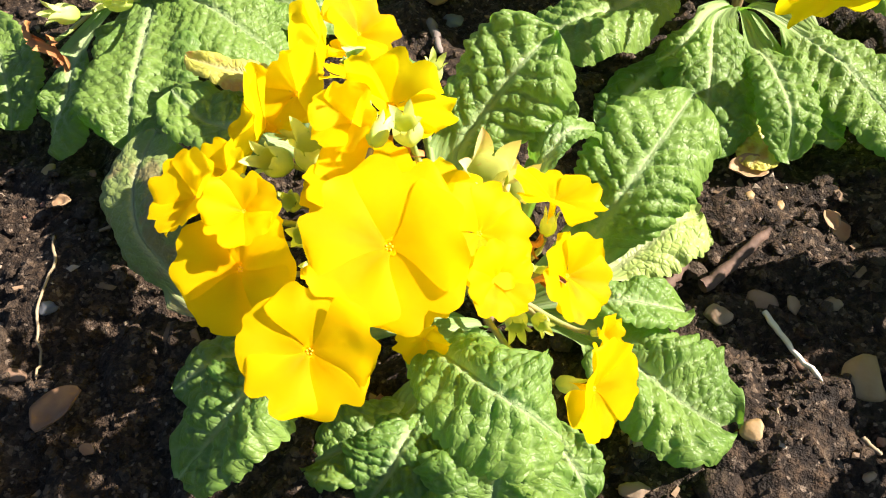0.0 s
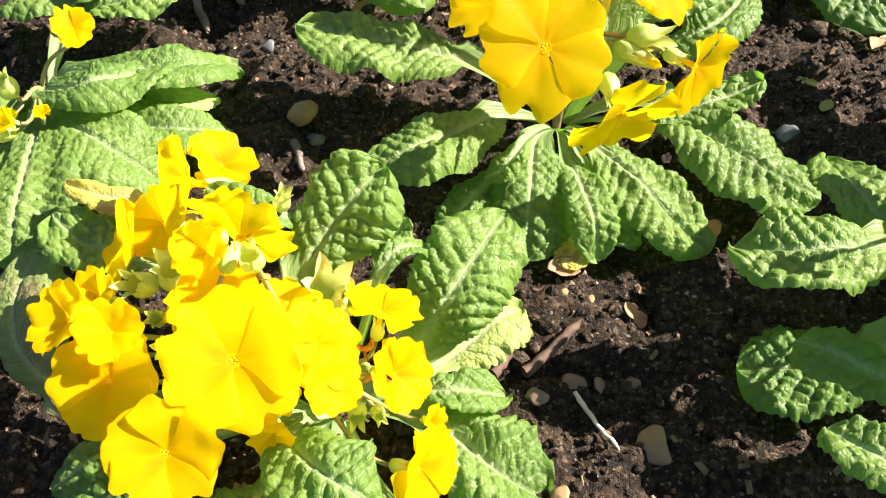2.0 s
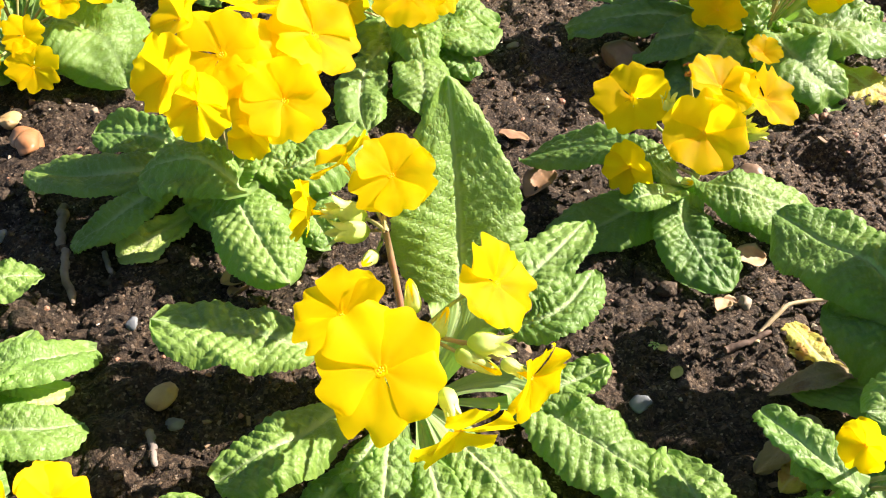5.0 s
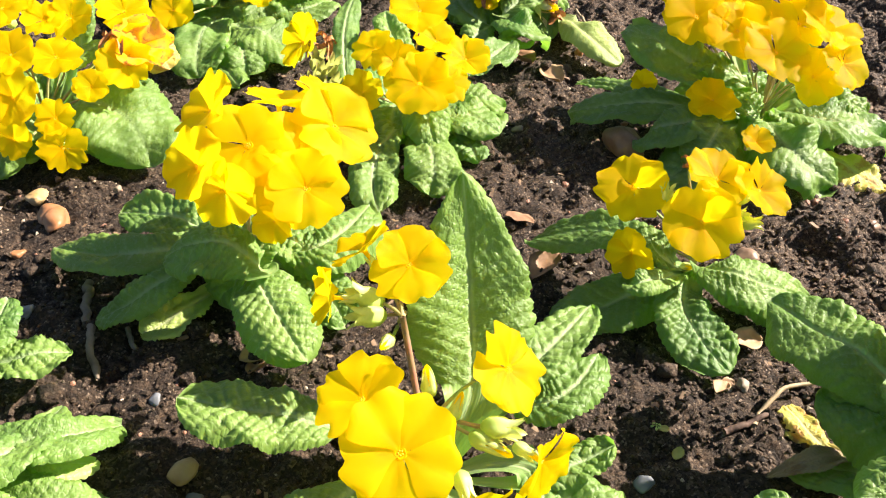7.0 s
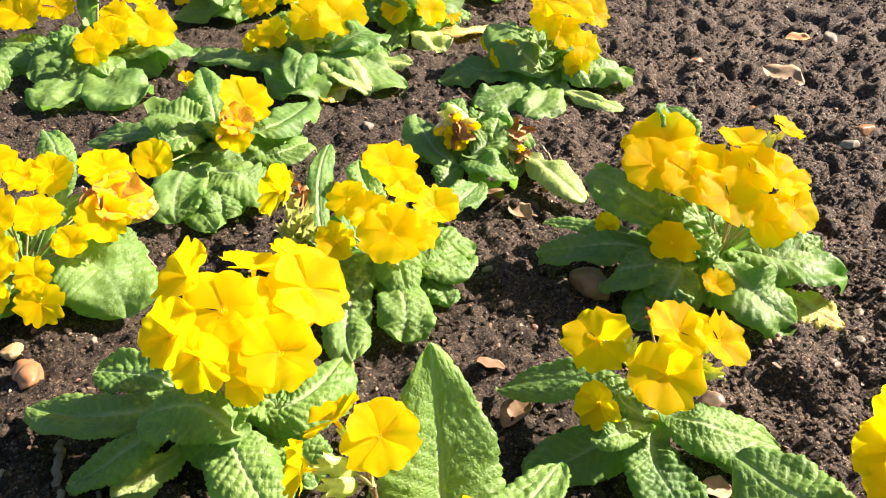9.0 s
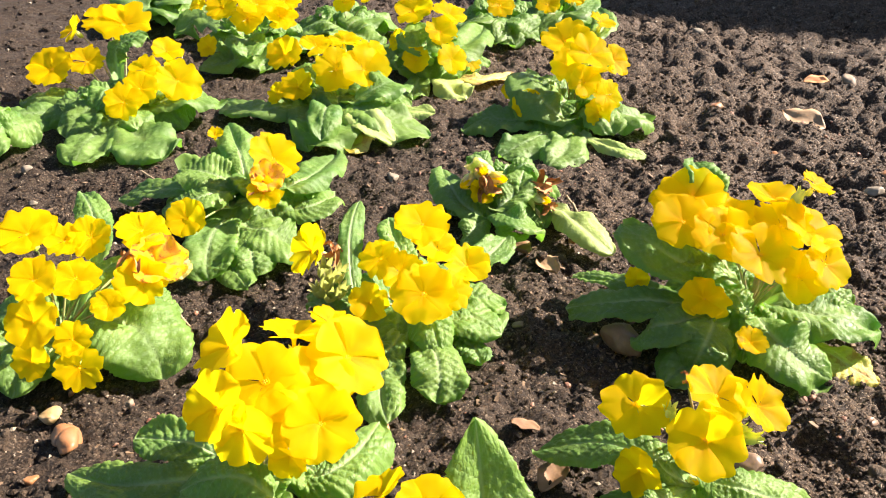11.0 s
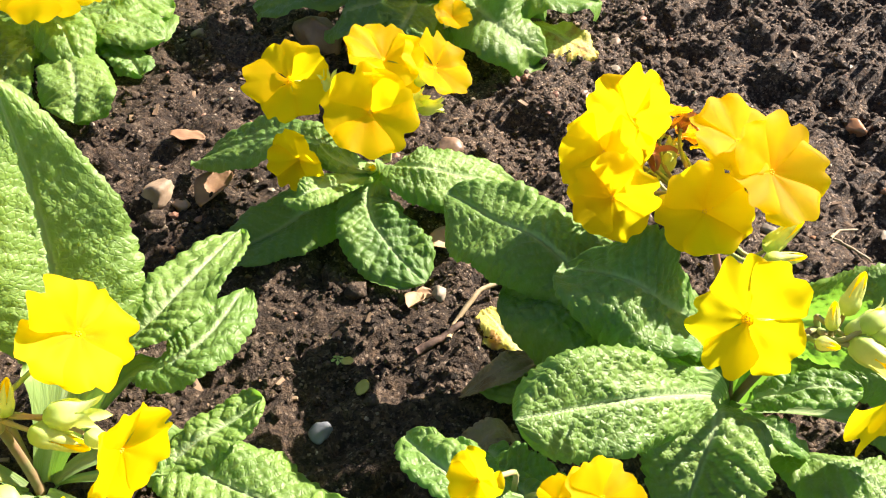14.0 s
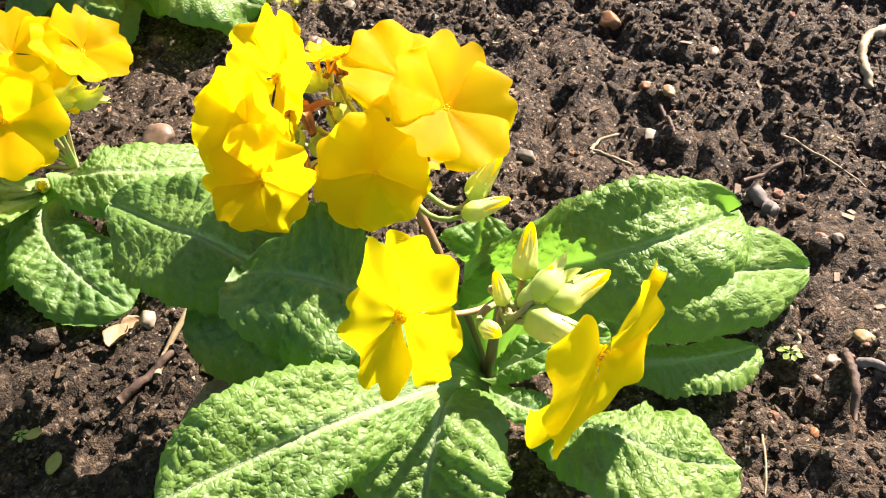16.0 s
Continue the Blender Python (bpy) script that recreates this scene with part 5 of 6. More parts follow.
leaf(P, (0.110, 1.031, 0.034), (0.050, 1.084, 0.034), (-0.017, 1.119, 0.010), 0.046, face=(0, -0.25, 0.95))
leaf(P, (0.129, 1.070, 0.056), (0.121, 1.112, 0.067), (0.105, 1.177, 0.073), 0.043, face=(0, -0.25, 0.95))
leaf(P, (0.180, 1.053, 0.045), (0.204, 1.084, 0.045), (0.231, 1.172, 0.034), 0.053, face=(0, -0.25, 0.95))
leaf(P, (0.173, 1.044, 0.022), (0.203, 1.036, 0.025), (0.226, 1.079, 0.022), 0.043, face=(0, -0.25, 0.95))
leaf(P, (0.110, 1.043, 0.045), (0.085, 1.016, 0.050), (0.047, 1.029, 0.034), 0.039, face=(0, -0.25, 0.95))
flower(P, (0.162, 1.050, 0.078), 0.059, (0.38, -0.63, 0.67), 14)
flower(P, (0.153, 1.004, 0.056), 0.039, (0.08, -0.79, 0.61), 25)
flower(P, (0.087, 0.931, 0.066), 0.039, (-0.16, -0.78, 0.60), 20)
flower(P, (0.093, 1.142, 0.073), 0.023, (-0.00, -0.47, 0.89), 40)
flower(P, (0.157, 1.016, 0.069), 0.042, (0.07, -0.76, 0.65), 30, faded=True)
withered(P, (0.148, 1.013, 0.062), 0.023, (0.1, -0.6, 0.6))
fill_leaves(P, 11, 0.090, 7)

P = plant((0.408, 1.050, 0.000), "dying primrose plant with drooping brown and pink heads")
leaf(P, (0.379, 1.002, 0.022), (0.356, 1.032, 0.034), (0.353, 1.115, 0.034), 0.044, face=(0, -0.25, 0.95))
leaf(P, (0.397, 1.000, 0.022), (0.410, 0.962, 0.036), (0.436, 0.976, 0.010), 0.047, face=(0, -0.25, 0.95))
leaf(P, (0.399, 0.997, 0.034), (0.419, 1.010, 0.047), (0.433, 1.039, 0.056), 0.039, face=(0, -0.25, 0.95))
leaf(P, (0.477, 1.029, 0.010), (0.480, 0.975, 0.022), (0.506, 0.930, 0.006), 0.044, "pale", face=(0, -0.25, 0.95))
leaf(P, (0.381, 1.011, 0.015), (0.366, 0.977, 0.018), (0.353, 0.975, 0.005), 0.034, face=(0, -0.25, 0.95))
leaf(P, (0.408, 1.007, 0.022), (0.405, 0.966, 0.025), (0.408, 0.973, 0.008), 0.036, face=(0, -0.25, 0.95))
flower(P, (0.383, 1.019, 0.045), 0.038, (-0.19, -0.96, 0.20), 40)
bud(P, (0.386, 1.034, 0.058), 0.049, (-0.1, -0.6, 0.3), "flushed")
bud(P, (0.370, 1.030, 0.050), 0.037, (-0.4, -0.7, 0.1), "flushed")
bud(P, (0.396, 1.022, 0.056), 0.036, (0.3, -0.6, 0.2), "flushed")
bud(P, (0.443, 1.016, 0.034), 0.037, (0.3, -0.6, 0.1), "flushed")
withered(P, (0.452, 1.013, 0.028), 0.031, (0.6, -0.5, 0.0))
calyx(P, (0.381, 1.036, 0.063), 0.038, (-0.2, -0.6, 0.2), "flushed")
calyx(P, (0.390, 1.019, 0.060), 0.036, (0.2, -0.6, 0.0), "flushed")
withered(P, (0.448, 1.024, 0.040), 0.043, (0.2, -0.6, 0.2))
calyx(P, (0.440, 1.012, 0.034), 0.037, (0.3, -0.5, -0.2), "flushed")
withered(P, (0.386, 1.012, 0.050), 0.036, (0, -0.7, 0.2))
fill_leaves(P, 9, 0.065, 8)

P = plant((-0.066, 1.427, 0.000), "yellow primrose plant with rounded spreading leaves")
leaf(P, (-0.079, 1.416, 0.034), (-0.115, 1.405, 0.043), (-0.147, 1.398, 0.034), 0.089, face=(0, -0.25, 0.95))
leaf(P, (-0.147, 1.430, 0.015), (-0.194, 1.407, 0.020), (-0.249, 1.416, 0.005), 0.078, face=(0, -0.25, 0.95))
leaf(P, (-0.083, 1.381, 0.012), (-0.090, 1.296, 0.014), (-0.100, 1.247, 0.004), 0.067, face=(0, -0.25, 0.95))
leaf(P, (-0.057, 1.369, 0.015), (-0.023, 1.294, 0.020), (0.007, 1.252, 0.004), 0.093, face=(0, -0.25, 0.95))
leaf(P, (-0.034, 1.385, 0.034), (0.026, 1.400, 0.039), (0.064, 1.430, 0.022), 0.068, face=(0, -0.25, 0.95))
leaf(P, (-0.134, 1.486, 0.015), (-0.188, 1.496, 0.022), (-0.235, 1.514, 0.010), 0.058, face=(0, -0.25, 0.95))
leaf(P, (-0.090, 1.514, 0.067), (-0.077, 1.521, 0.090), (-0.039, 1.524, 0.101), 0.052, face=(0, -0.25, 0.95))
flower(P, (-0.186, 1.522, 0.056), 0.079, (-0.23, -0.66, 0.71), 14)
flower(P, (-0.134, 1.520, 0.067), 0.055, (-0.00, -0.60, 0.80), 14)
flower(P, (-0.164, 1.586, 0.101), 0.048, (-0.59, -0.42, 0.69), 14)
flower(P, (-0.082, 1.567, 0.112), 0.087, (0.14, -0.47, 0.87), 14)
flower(P, (-0.121, 1.612, 0.112), 0.075, (-0.17, -0.25, 0.95), 14)
flower(P, (-0.008, 1.479, 0.090), 0.051, (0.22, -0.54, 0.81), 14)
flower(P, (-0.032, 1.422, 0.078), 0.052, (-0.00, -0.60, 0.80), 14)
flower(P, (-0.030, 1.367, 0.067), 0.053, (-0.00, -0.72, 0.69), 14)
flower(P, (-0.049, 1.341, 0.056), 0.055, (-0.00, -0.76, 0.65), 14)
flower(P, (0.016, 1.398, 0.067), 0.070, (0.32, -0.73, 0.61), 14)
fill_leaves(P, 11, 0.100, 9)

P = plant((0.235, 1.445, 0.000), "yellow primrose plant with a yellowing lower leaf")
leaf(P, (0.193, 1.421, 0.022), (0.128, 1.401, 0.022), (0.064, 1.492, 0.005), 0.058, face=(0, -0.25, 0.95))
leaf(P, (0.249, 1.356, 0.034), (0.291, 1.317, 0.034), (0.364, 1.305, 0.005), 0.077, face=(0, -0.25, 0.95))
leaf(P, (0.266, 1.360, 0.045), (0.303, 1.363, 0.062), (0.332, 1.403, 0.045), 0.066, face=(0, -0.25, 0.95))
leaf(P, (0.223, 1.356, 0.034), (0.220, 1.306, 0.047), (0.212, 1.256, 0.022), 0.048, face=(0, -0.25, 0.95))
leaf(P, (0.233, 1.355, 0.022), (0.223, 1.306, 0.025), (0.195, 1.259, 0.010), 0.097, face=(0, -0.25, 0.95))
leaf(P, (0.247, 1.356, 0.008), (0.254, 1.306, 0.010), (0.256, 1.256, 0.002), 0.060, "yellow", face=(0, -0.25, 0.95))
leaf(P, (0.302, 1.385, 0.010), (0.340, 1.369, 0.022), (0.378, 1.356, 0.022), 0.031, "pale", face=(0, -0.25, 0.95))
leaf(P, (0.260, 1.359, 0.022), (0.270, 1.310, 0.034), (0.313, 1.272, 0.010), 0.053, "pale", face=(0, -0.25, 0.95))
flower(P, (0.163, 1.499, 0.078), 0.058, (-0.31, -0.61, 0.73), 14)
flower(P, (0.183, 1.396, 0.056), 0.053, (-0.08, -0.75, 0.66), 14)
flower(P, (0.211, 1.451, 0.101), 0.054, (-0.00, -0.40, 0.92), 14)
flower(P, (0.239, 1.399, 0.078), 0.071, (-0.00, -0.76, 0.65), 14)
flower(P, (0.278, 1.394, 0.078), 0.078, (0.22, -0.67, 0.71), 14)
flower(P, (0.154, 1.403, 0.045), 0.036, (-0.42, -0.73, 0.54), 14)
flower(P, (0.254, 1.475, 0.101), 0.055, (0.07, -0.25, 0.96), 14)
flower(P, (0.290, 1.442, 0.095), 0.053, (0.30, -0.26, 0.92), 14)
fill_leaves(P, 12, 0.105, 10)

P = plant((0.580, 1.350, 0.000), "yellow primrose plant beside open dark soil")
leaf(P, (0.519, 1.304, 0.022), (0.464, 1.316, 0.025), (0.415, 1.337, 0.005), 0.068, face=(0, -0.25, 0.95))
leaf(P, (0.548, 1.291, 0.034), (0.521, 1.321, 0.058), (0.525, 1.415, 0.067), 0.079, face=(0, -0.25, 0.95))
leaf(P, (0.539, 1.283, 0.012), (0.491, 1.242, 0.014), (0.444, 1.218, 0.003), 0.065, face=(0, -0.25, 0.95))
leaf(P, (0.554, 1.281, 0.012), (0.537, 1.220, 0.014), (0.502, 1.180, 0.003), 0.064, face=(0, -0.25, 0.95))
leaf(P, (0.607, 1.319, 0.022), (0.642, 1.300, 0.031), (0.692, 1.315, 0.010), 0.064, face=(0, -0.25, 0.95))
leaf(P, (0.579, 1.260, 0.012), (0.609, 1.222, 0.010), (0.644, 1.202, 0.002), 0.033, "pale", face=(0, -0.25, 0.95))
leaf(P, (0.629, 1.425, 0.112), (0.659, 1.465, 0.123), (0.663, 1.521, 0.134), 0.042, face=(0, -0.25, 0.95))
flower(P, (0.577, 1.401, 0.112), 0.080, (-0.23, -0.53, 0.82), 14)
flower(P, (0.592, 1.325, 0.112), 0.069, (0.07, -0.60, 0.80), 14)
flower(P, (0.642, 1.430, 0.134), 0.046, (0.33, -0.27, 0.91), 14)
flower(P, (0.580, 1.302, 0.078), 0.051, (-0.00, -0.82, 0.57), 14)
flower(P, (0.605, 1.276, 0.067), 0.050, (0.24, -0.81, 0.53), 14)
flower(P, (0.505, 1.313, 0.045), 0.047, (-0.08, -0.75, 0.66), 14)
flower(P, (0.496, 1.374, 0.050), 0.036, (-0.43, -0.65, 0.63), 14)
flower(P, (0.643, 1.369, 0.090), 0.054, (0.40, -0.58, 0.71), 14)
flower(P, (0.594, 1.272, 0.045), 0.041, (-0.01, -0.93, 0.37), 14)
flower(P, (0.569, 1.351, 0.090), 0.051, (-0.15, -0.75, 0.65), 14)
fill_leaves(P, 11, 0.095, 11)

P = plant((0.415, 1.671, 0.000), "distant yellow primrose plant in the crowded bed")
leaf(P, (0.408, 1.621, 0.034), (0.381, 1.606, 0.067), (0.383, 1.656, 0.090), 0.065, face=(0, -0.25, 0.95))
leaf(P, (0.437, 1.618, 0.034), (0.463, 1.624, 0.056), (0.522, 1.752, 0.056), 0.080, face=(0, -0.25, 0.95))
leaf(P, (0.385, 1.601, 0.010), (0.371, 1.538, 0.012), (0.360, 1.489, 0.003), 0.046, face=(0, -0.25, 0.95))
leaf(P, (0.424, 1.596, 0.010), (0.428, 1.532, 0.010), (0.445, 1.483, 0.002), 0.064, "pale", face=(0, -0.25, 0.95))
leaf(P, (0.444, 1.594, 0.010), (0.489, 1.571, 0.010), (0.555, 1.622, 0.004), 0.034, "yellow", face=(0, -0.25, 0.95))
leaf(P, (0.427, 1.619, 0.034), (0.419, 1.562, 0.067), (0.414, 1.595, 0.078), 0.051, face=(0, -0.25, 0.95))
flower(P, (0.379, 1.641, 0.112), 0.072, (-0.23, -0.53, 0.82), 14)
flower(P, (0.435, 1.612, 0.112), 0.061, (0.21, -0.40, 0.89), 14)
flower(P, (0.375, 1.573, 0.045), 0.051, (-0.08, -0.75, 0.66), 14)
flower(P, (0.428, 1.531, 0.056), 0.057, (0.16, -0.79, 0.60), 14)
flower(P, (0.416, 1.578, 0.090), 0.059, (-0.00, -0.68, 0.73), 14)
flower(P, (0.470, 1.607, 0.034), 0.047, (0.47, -0.72, 0.50), 14)
flower(P, (0.350, 1.629, 0.067), 0.040, (-0.65, -0.50, 0.58), 14)
fill_leaves(P, 10, 0.100, 12)

P = plant((0.095, 1.852, 0.000), "distant yellow primrose plant in the crowded bed")
leaf(P, (0.095, 1.762, 0.022), (0.069, 1.715, 0.022), (0.003, 1.717, 0.005), 0.082, face=(0, -0.25, 0.95))
leaf(P, (0.101, 1.762, 0.034), (0.104, 1.712, 0.034), (0.111, 1.663, 0.008), 0.082, face=(0, -0.25, 0.95))
leaf(P, (0.086, 1.762, 0.034), (0.089, 1.712, 0.050), (0.093, 1.662, 0.034), 0.068, face=(0, -0.25, 0.95))
leaf(P, (0.117, 1.765, 0.034), (0.170, 1.734, 0.034), (0.211, 1.916, 0.010), 0.070, face=(0, -0.25, 0.95))
leaf(P, (0.048, 1.827, 0.045), (-0.004, 1.951, 0.045), (-0.072, 1.944, 0.010), 0.093, face=(0, -0.25, 0.95))
flower(P, (0.050, 1.753, 0.101), 0.063, (-0.23, -0.53, 0.82), 14)
flower(P, (0.096, 1.707, 0.090), 0.061, (-0.00, -0.76, 0.65), 14)
flower(P, (0.112, 1.715, 0.112), 0.072, (-0.00, -0.47, 0.89), 14)
flower(P, (0.149, 1.726, 0.090), 0.065, (0.23, -0.62, 0.75), 14)
flower(P, (0.025, 1.696, 0.045), 0.043, (-0.26, -0.73, 0.63), 14)
flower(P, (-0.005, 1.843, 0.090), 0.040, (-0.41, -0.47, 0.78), 14)
flower(P, (0.160, 1.736, 0.112), 0.063, (0.15, -0.26, 0.95), 14)
fill_leaves(P, 11, 0.110, 13)

P = plant((0.275, 1.954, 0.000), "distant yellow primrose plant in the crowded bed")
leaf(P, (0.262, 1.865, 0.034), (0.218, 1.859, 0.045), (0.177, 1.945, 0.010), 0.090, face=(0, -0.25, 0.95))
leaf(P, (0.272, 1.864, 0.034), (0.308, 1.903, 0.045), (0.374, 2.006, 0.010), 0.093, face=(0, -0.25, 0.95))
leaf(P, (0.281, 1.864, 0.022), (0.299, 1.816, 0.034), (0.323, 1.770, 0.010), 0.077, face=(0, -0.25, 0.95))
flower(P, (0.268, 1.834, 0.090), 0.047, (-0.00, -0.60, 0.80), 14)
flower(P, (0.306, 1.834, 0.112), 0.067, (-0.00, -0.55, 0.84), 14)
fill_leaves(P, 10, 0.100, 14)

P = plant((0.609, 2.001, 0.000), "distant yellow primrose plant in the crowded bed")
leaf(P, (0.582, 1.915, 0.034), (0.567, 1.868, 0.045), (0.562, 1.817, 0.010), 0.071, face=(0, -0.25, 0.95))
leaf(P, (0.589, 1.913, 0.034), (0.596, 1.862, 0.034), (0.600, 1.811, 0.005), 0.062, face=(0, -0.25, 0.95))
leaf(P, (0.580, 1.916, 0.034), (0.536, 1.882, 0.045), (0.515, 1.964, 0.010), 0.069, face=(0, -0.25, 0.95))
leaf(P, (0.600, 1.911, 0.034), (0.629, 1.862, 0.045), (0.658, 1.846, 0.010), 0.078, face=(0, -0.25, 0.95))
flower(P, (0.561, 1.790, 0.090), 0.058, (-0.00, -0.60, 0.80), 14)
flower(P, (0.554, 1.812, 0.112), 0.056, (-0.00, -0.55, 0.84), 14)
fill_leaves(P, 10, 0.100, 15)

P = plant((0.762, 2.044, 0.000), "distant yellow primrose plant in the crowded bed")
leaf(P, (0.732, 1.959, 0.034), (0.702, 1.917, 0.045), (0.655, 1.887, 0.010), 0.071, face=(0, -0.25, 0.95))
leaf(P, (0.745, 1.956, 0.034), (0.755, 1.904, 0.056), (0.818, 2.010, 0.067), 0.064, face=(0, -0.25, 0.95))
flower(P, (0.658, 1.798, 0.090), 0.052, (-0.22, -0.58, 0.78), 14)
flower(P, (0.709, 1.802, 0.101), 0.048, (-0.00, -0.60, 0.80), 14)
fill_leaves(P, 10, 0.100, 16)

P = plant((-0.132, 2.161, 0.000), "distant yellow primrose plant in the crowded bed")
leaf(P, (-0.116, 2.072, 0.034), (-0.089, 2.028, 0.045), (-0.041, 2.075, 0.010), 0.096, face=(0, -0.25, 0.95))
leaf(P, (-0.116, 2.072, 0.034), (-0.155, 2.063, 0.056), (-0.236, 2.320, 0.034), 0.097, face=(0, -0.25, 0.95))
leaf(P, (-0.109, 2.074, 0.056), (-0.072, 2.057, 0.067), (-0.088, 2.261, 0.056), 0.081, face=(0, -0.25, 0.95))
fill_leaves(P, 11, 0.110, 17)

P = plant((-0.242, 1.321, 0.000), "distant yellow primrose plant in the crowded bed")
leaf(P, (-0.271, 1.406, 0.034), (-0.279, 1.456, 0.034), (-0.283, 1.506, 0.010), 0.056, face=(0, -0.25, 0.95))
leaf(P, (-0.271, 1.406, 0.034), (-0.278, 1.456, 0.022), (-0.281, 1.507, 0.005), 0.045, face=(0, -0.25, 0.95))
fill_leaves(P, 8, 0.080, 18)


# ---- small things on the soil ----
STONES = {
    "tan": plain("tan_flint", (0.17, 0.12, 0.08), (0.29, 0.22, 0.15), 90.0, 0.6, 0.0006),
    "ochre": plain("ochre_flint", (0.26, 0.17, 0.07), (0.33, 0.24, 0.13), 80.0, 0.5, 0.0005),
    "brown": plain("brown_flint", (0.14, 0.09, 0.06), (0.24, 0.16, 0.11), 70.0, 0.45, 0.0005),
    "orange": plain("orange_flint", (0.26, 0.11, 0.04), (0.24, 0.14, 0.08), 60.0, 0.45, 0.0005),
    "pale": plain("pale_pebble", (0.17, 0.14, 0.1), (0.26, 0.22, 0.17), 80.0, 0.6, 0.0004),
    "slate": SLATE,
}
STONE_WORDS = {"tan": "tan flint pebble lying on the soil", "ochre": "flat ochre flint chip on the soil", "brown": "dull brown flint stone half sunk in soil", "orange": "rounded orange-brown pebble on the soil", "pale": "small pale pebble on the dark soil", "slate": "small blue-grey stone on the soil"}


def pebble(at, radius, look_of, flat=0.55):
    rs = np.random.RandomState(next(seeds))
    bm = bmesh.new()
    bmesh.ops.create_icosphere(bm, subdivisions=3, radius=1)
    sx, sy, turn = 1.0, rs.uniform(0.65, 0.9), rs.rand() * 6.28
    cuts = [Vector(v).normalized() for v in rs.normal(size=(10, 3))]
    for v in bm.verts:
        c = v.co.copy()
        for n in cuts:  # broken facets
            over = c.dot(n) - 0.66
            if over > 0:
                c -= n * over * 0.95
        c *= 1 + 0.16 * noise.noise(c * 1.9 + Vector((at[0] * 90, at[1] * 90, 0)))
        v.co = Vector((c.x * sx, c.y * sy, c.z * flat)) * radius * 1.15
    me = bpy.data.meshes.new("pebble")
    bm.to_mesh(me)
    bm.free()
    me.polygons.foreach_set("use_smooth", [True] * len(me.polygons))
    me.materials.append(STONES[look_of])
    ob = new("pebble", me)
    z = float(lump(np.array([at[0]]), np.array([at[1]]))[0])
    ob.matrix_basis = Matrix.Translation((at[0], at[1], z + radius * flat * 0.45)) @ Euler((rs.uniform(-0.3, 0.3), rs.uniform(-0.3, 0.3), turn)).to_matrix().to_4x4()
    tagged(ob, STONE_WORDS[look_of], "pebble", "pebbles on the soil")


DEADS = {"brown": DEAD, "tan": plain("tan_dead_leaf", (0.24, 0.15, 0.08), (0.34, 0.23, 0.13), 70.0, 0.6, 0.0008), "orange": plain("orange_dead_leaf", (0.6, 0.24, 0.09), (0.48, 0.28, 0.14), 60.0, 0.6, 0.0008), "green": plain("fallen_green_scrap", (0.26, 0.25, 0.05), (0.36, 0.33, 0.1), 80.0, 0.6, 0.0006)}
DEAD_WORDS = {"brown": "curled brown dead leaf on the soil", "tan": "papery tan dead leaf on the soil", "orange": "small rust-orange dead leaf on the soil", "green": "fallen yellow-green scrap of leaf"}


def dead_leaf(at, size, turn, look_of, curl=0.3):
    rs = np.random.RandomState(next(seeds))
    nu, nv = 16, 9
    u, v = np.meshgrid(np.linspace(0, 1, nu), np.linspace(-1, 1, nv), indexing="ij")
    w = 0.36 * np.sin(math.pi * np.clip(u * 0.94 + 0.04, 0, 1)) ** 0.7 * (1 + 0.25 * (value_noise(u * 6 + 3, np.sign(v) + 5, rs.randint(1000)) - 0.5))
    x, y = (u - 0.5) * size, v * w * size
    z = size * (curl * 0.7 * v * v * w / 0.36 + curl * 0.5 * (u - 0.4) ** 2 + 0.10 * (value_noise(u * 4, v * 2 + 8, rs.randint(1000)) - 0.5))
    top = np.stack([x, y, z], -1).reshape(-1, 3)
    low = top - np.array([0, 0, 0.0004])
    n = nu * nv
    faces = grid_faces(nu, nv) + [tuple(reversed(f)) for f in grid_faces(nu, nv, n)]
    rim = [i * nv for i in range(nu)] + [(nu - 1) * nv + j for j in range(1, nv)] + [i * nv + nv - 1 for i in range(nu - 2, -1, -1)] + [j for j in range(nv - 2, 0, -1)]
    faces += [(rim[k], rim[(k + 1) % len(rim)], rim[(k + 1) % len(rim)] + n, rim[k] + n) for k in range(len(rim))]
    ob = new("dead_leaf", mesh_of("dead_leaf", np.concatenate([top, low]), faces, [DEADS[look_of]]))
    ring = np.arange(8) * math.pi / 4
    g = lump(np.append(at[0], at[0] + size * 0.3 * np.cos(ring)), np.append(at[1], at[1] + size * 0.3 * np.sin(ring)))
    g = float(0.3 * g.mean() + 0.7 * g.max())
    ob.matrix_basis = Matrix.Translation((at[0], at[1], g + 0.003)) @ Euler((rs.uniform(-0.35, 0.35), rs.uniform(-0.25, 0.25), radians(turn - 30))).to_matrix().to_4x4()
    tagged(ob, DEAD_WORDS[look_of], "dead leaf", "leaf litter")


TWIGS = {"brown": TWIG, "straw": STRAW, "white": plain("white_straw", (0.62, 0.56, 0.44), (0.76, 0.71, 0.6), 90.0, 0.5, 0.0003), "grey": plain("grey_twig", (0.12, 0.1, 0.09), (0.2, 0.17, 0.15), 90.0, 0.8, 0.0008), "root": plain("old_root", (0.1, 0.075, 0.055), (0.19, 0.15, 0.11), 90.0, 0.8, 0.001), "red": plain("red_stalk", (0.4, 0.13, 0.07), (0.5, 0.22, 0.12), 80.0, 0.6, 0.0004)}
TWIG_WORDS = {"brown": "short brown broken twig on the soil", "straw": "dry pale straw lying on the soil", "white": "whitish dry stalk lying on dark soil", "grey": "weathered grey-brown bit of twig", "root": "thick old root lying on the soil", "red": "dried reddish flower stalk on the soil"}


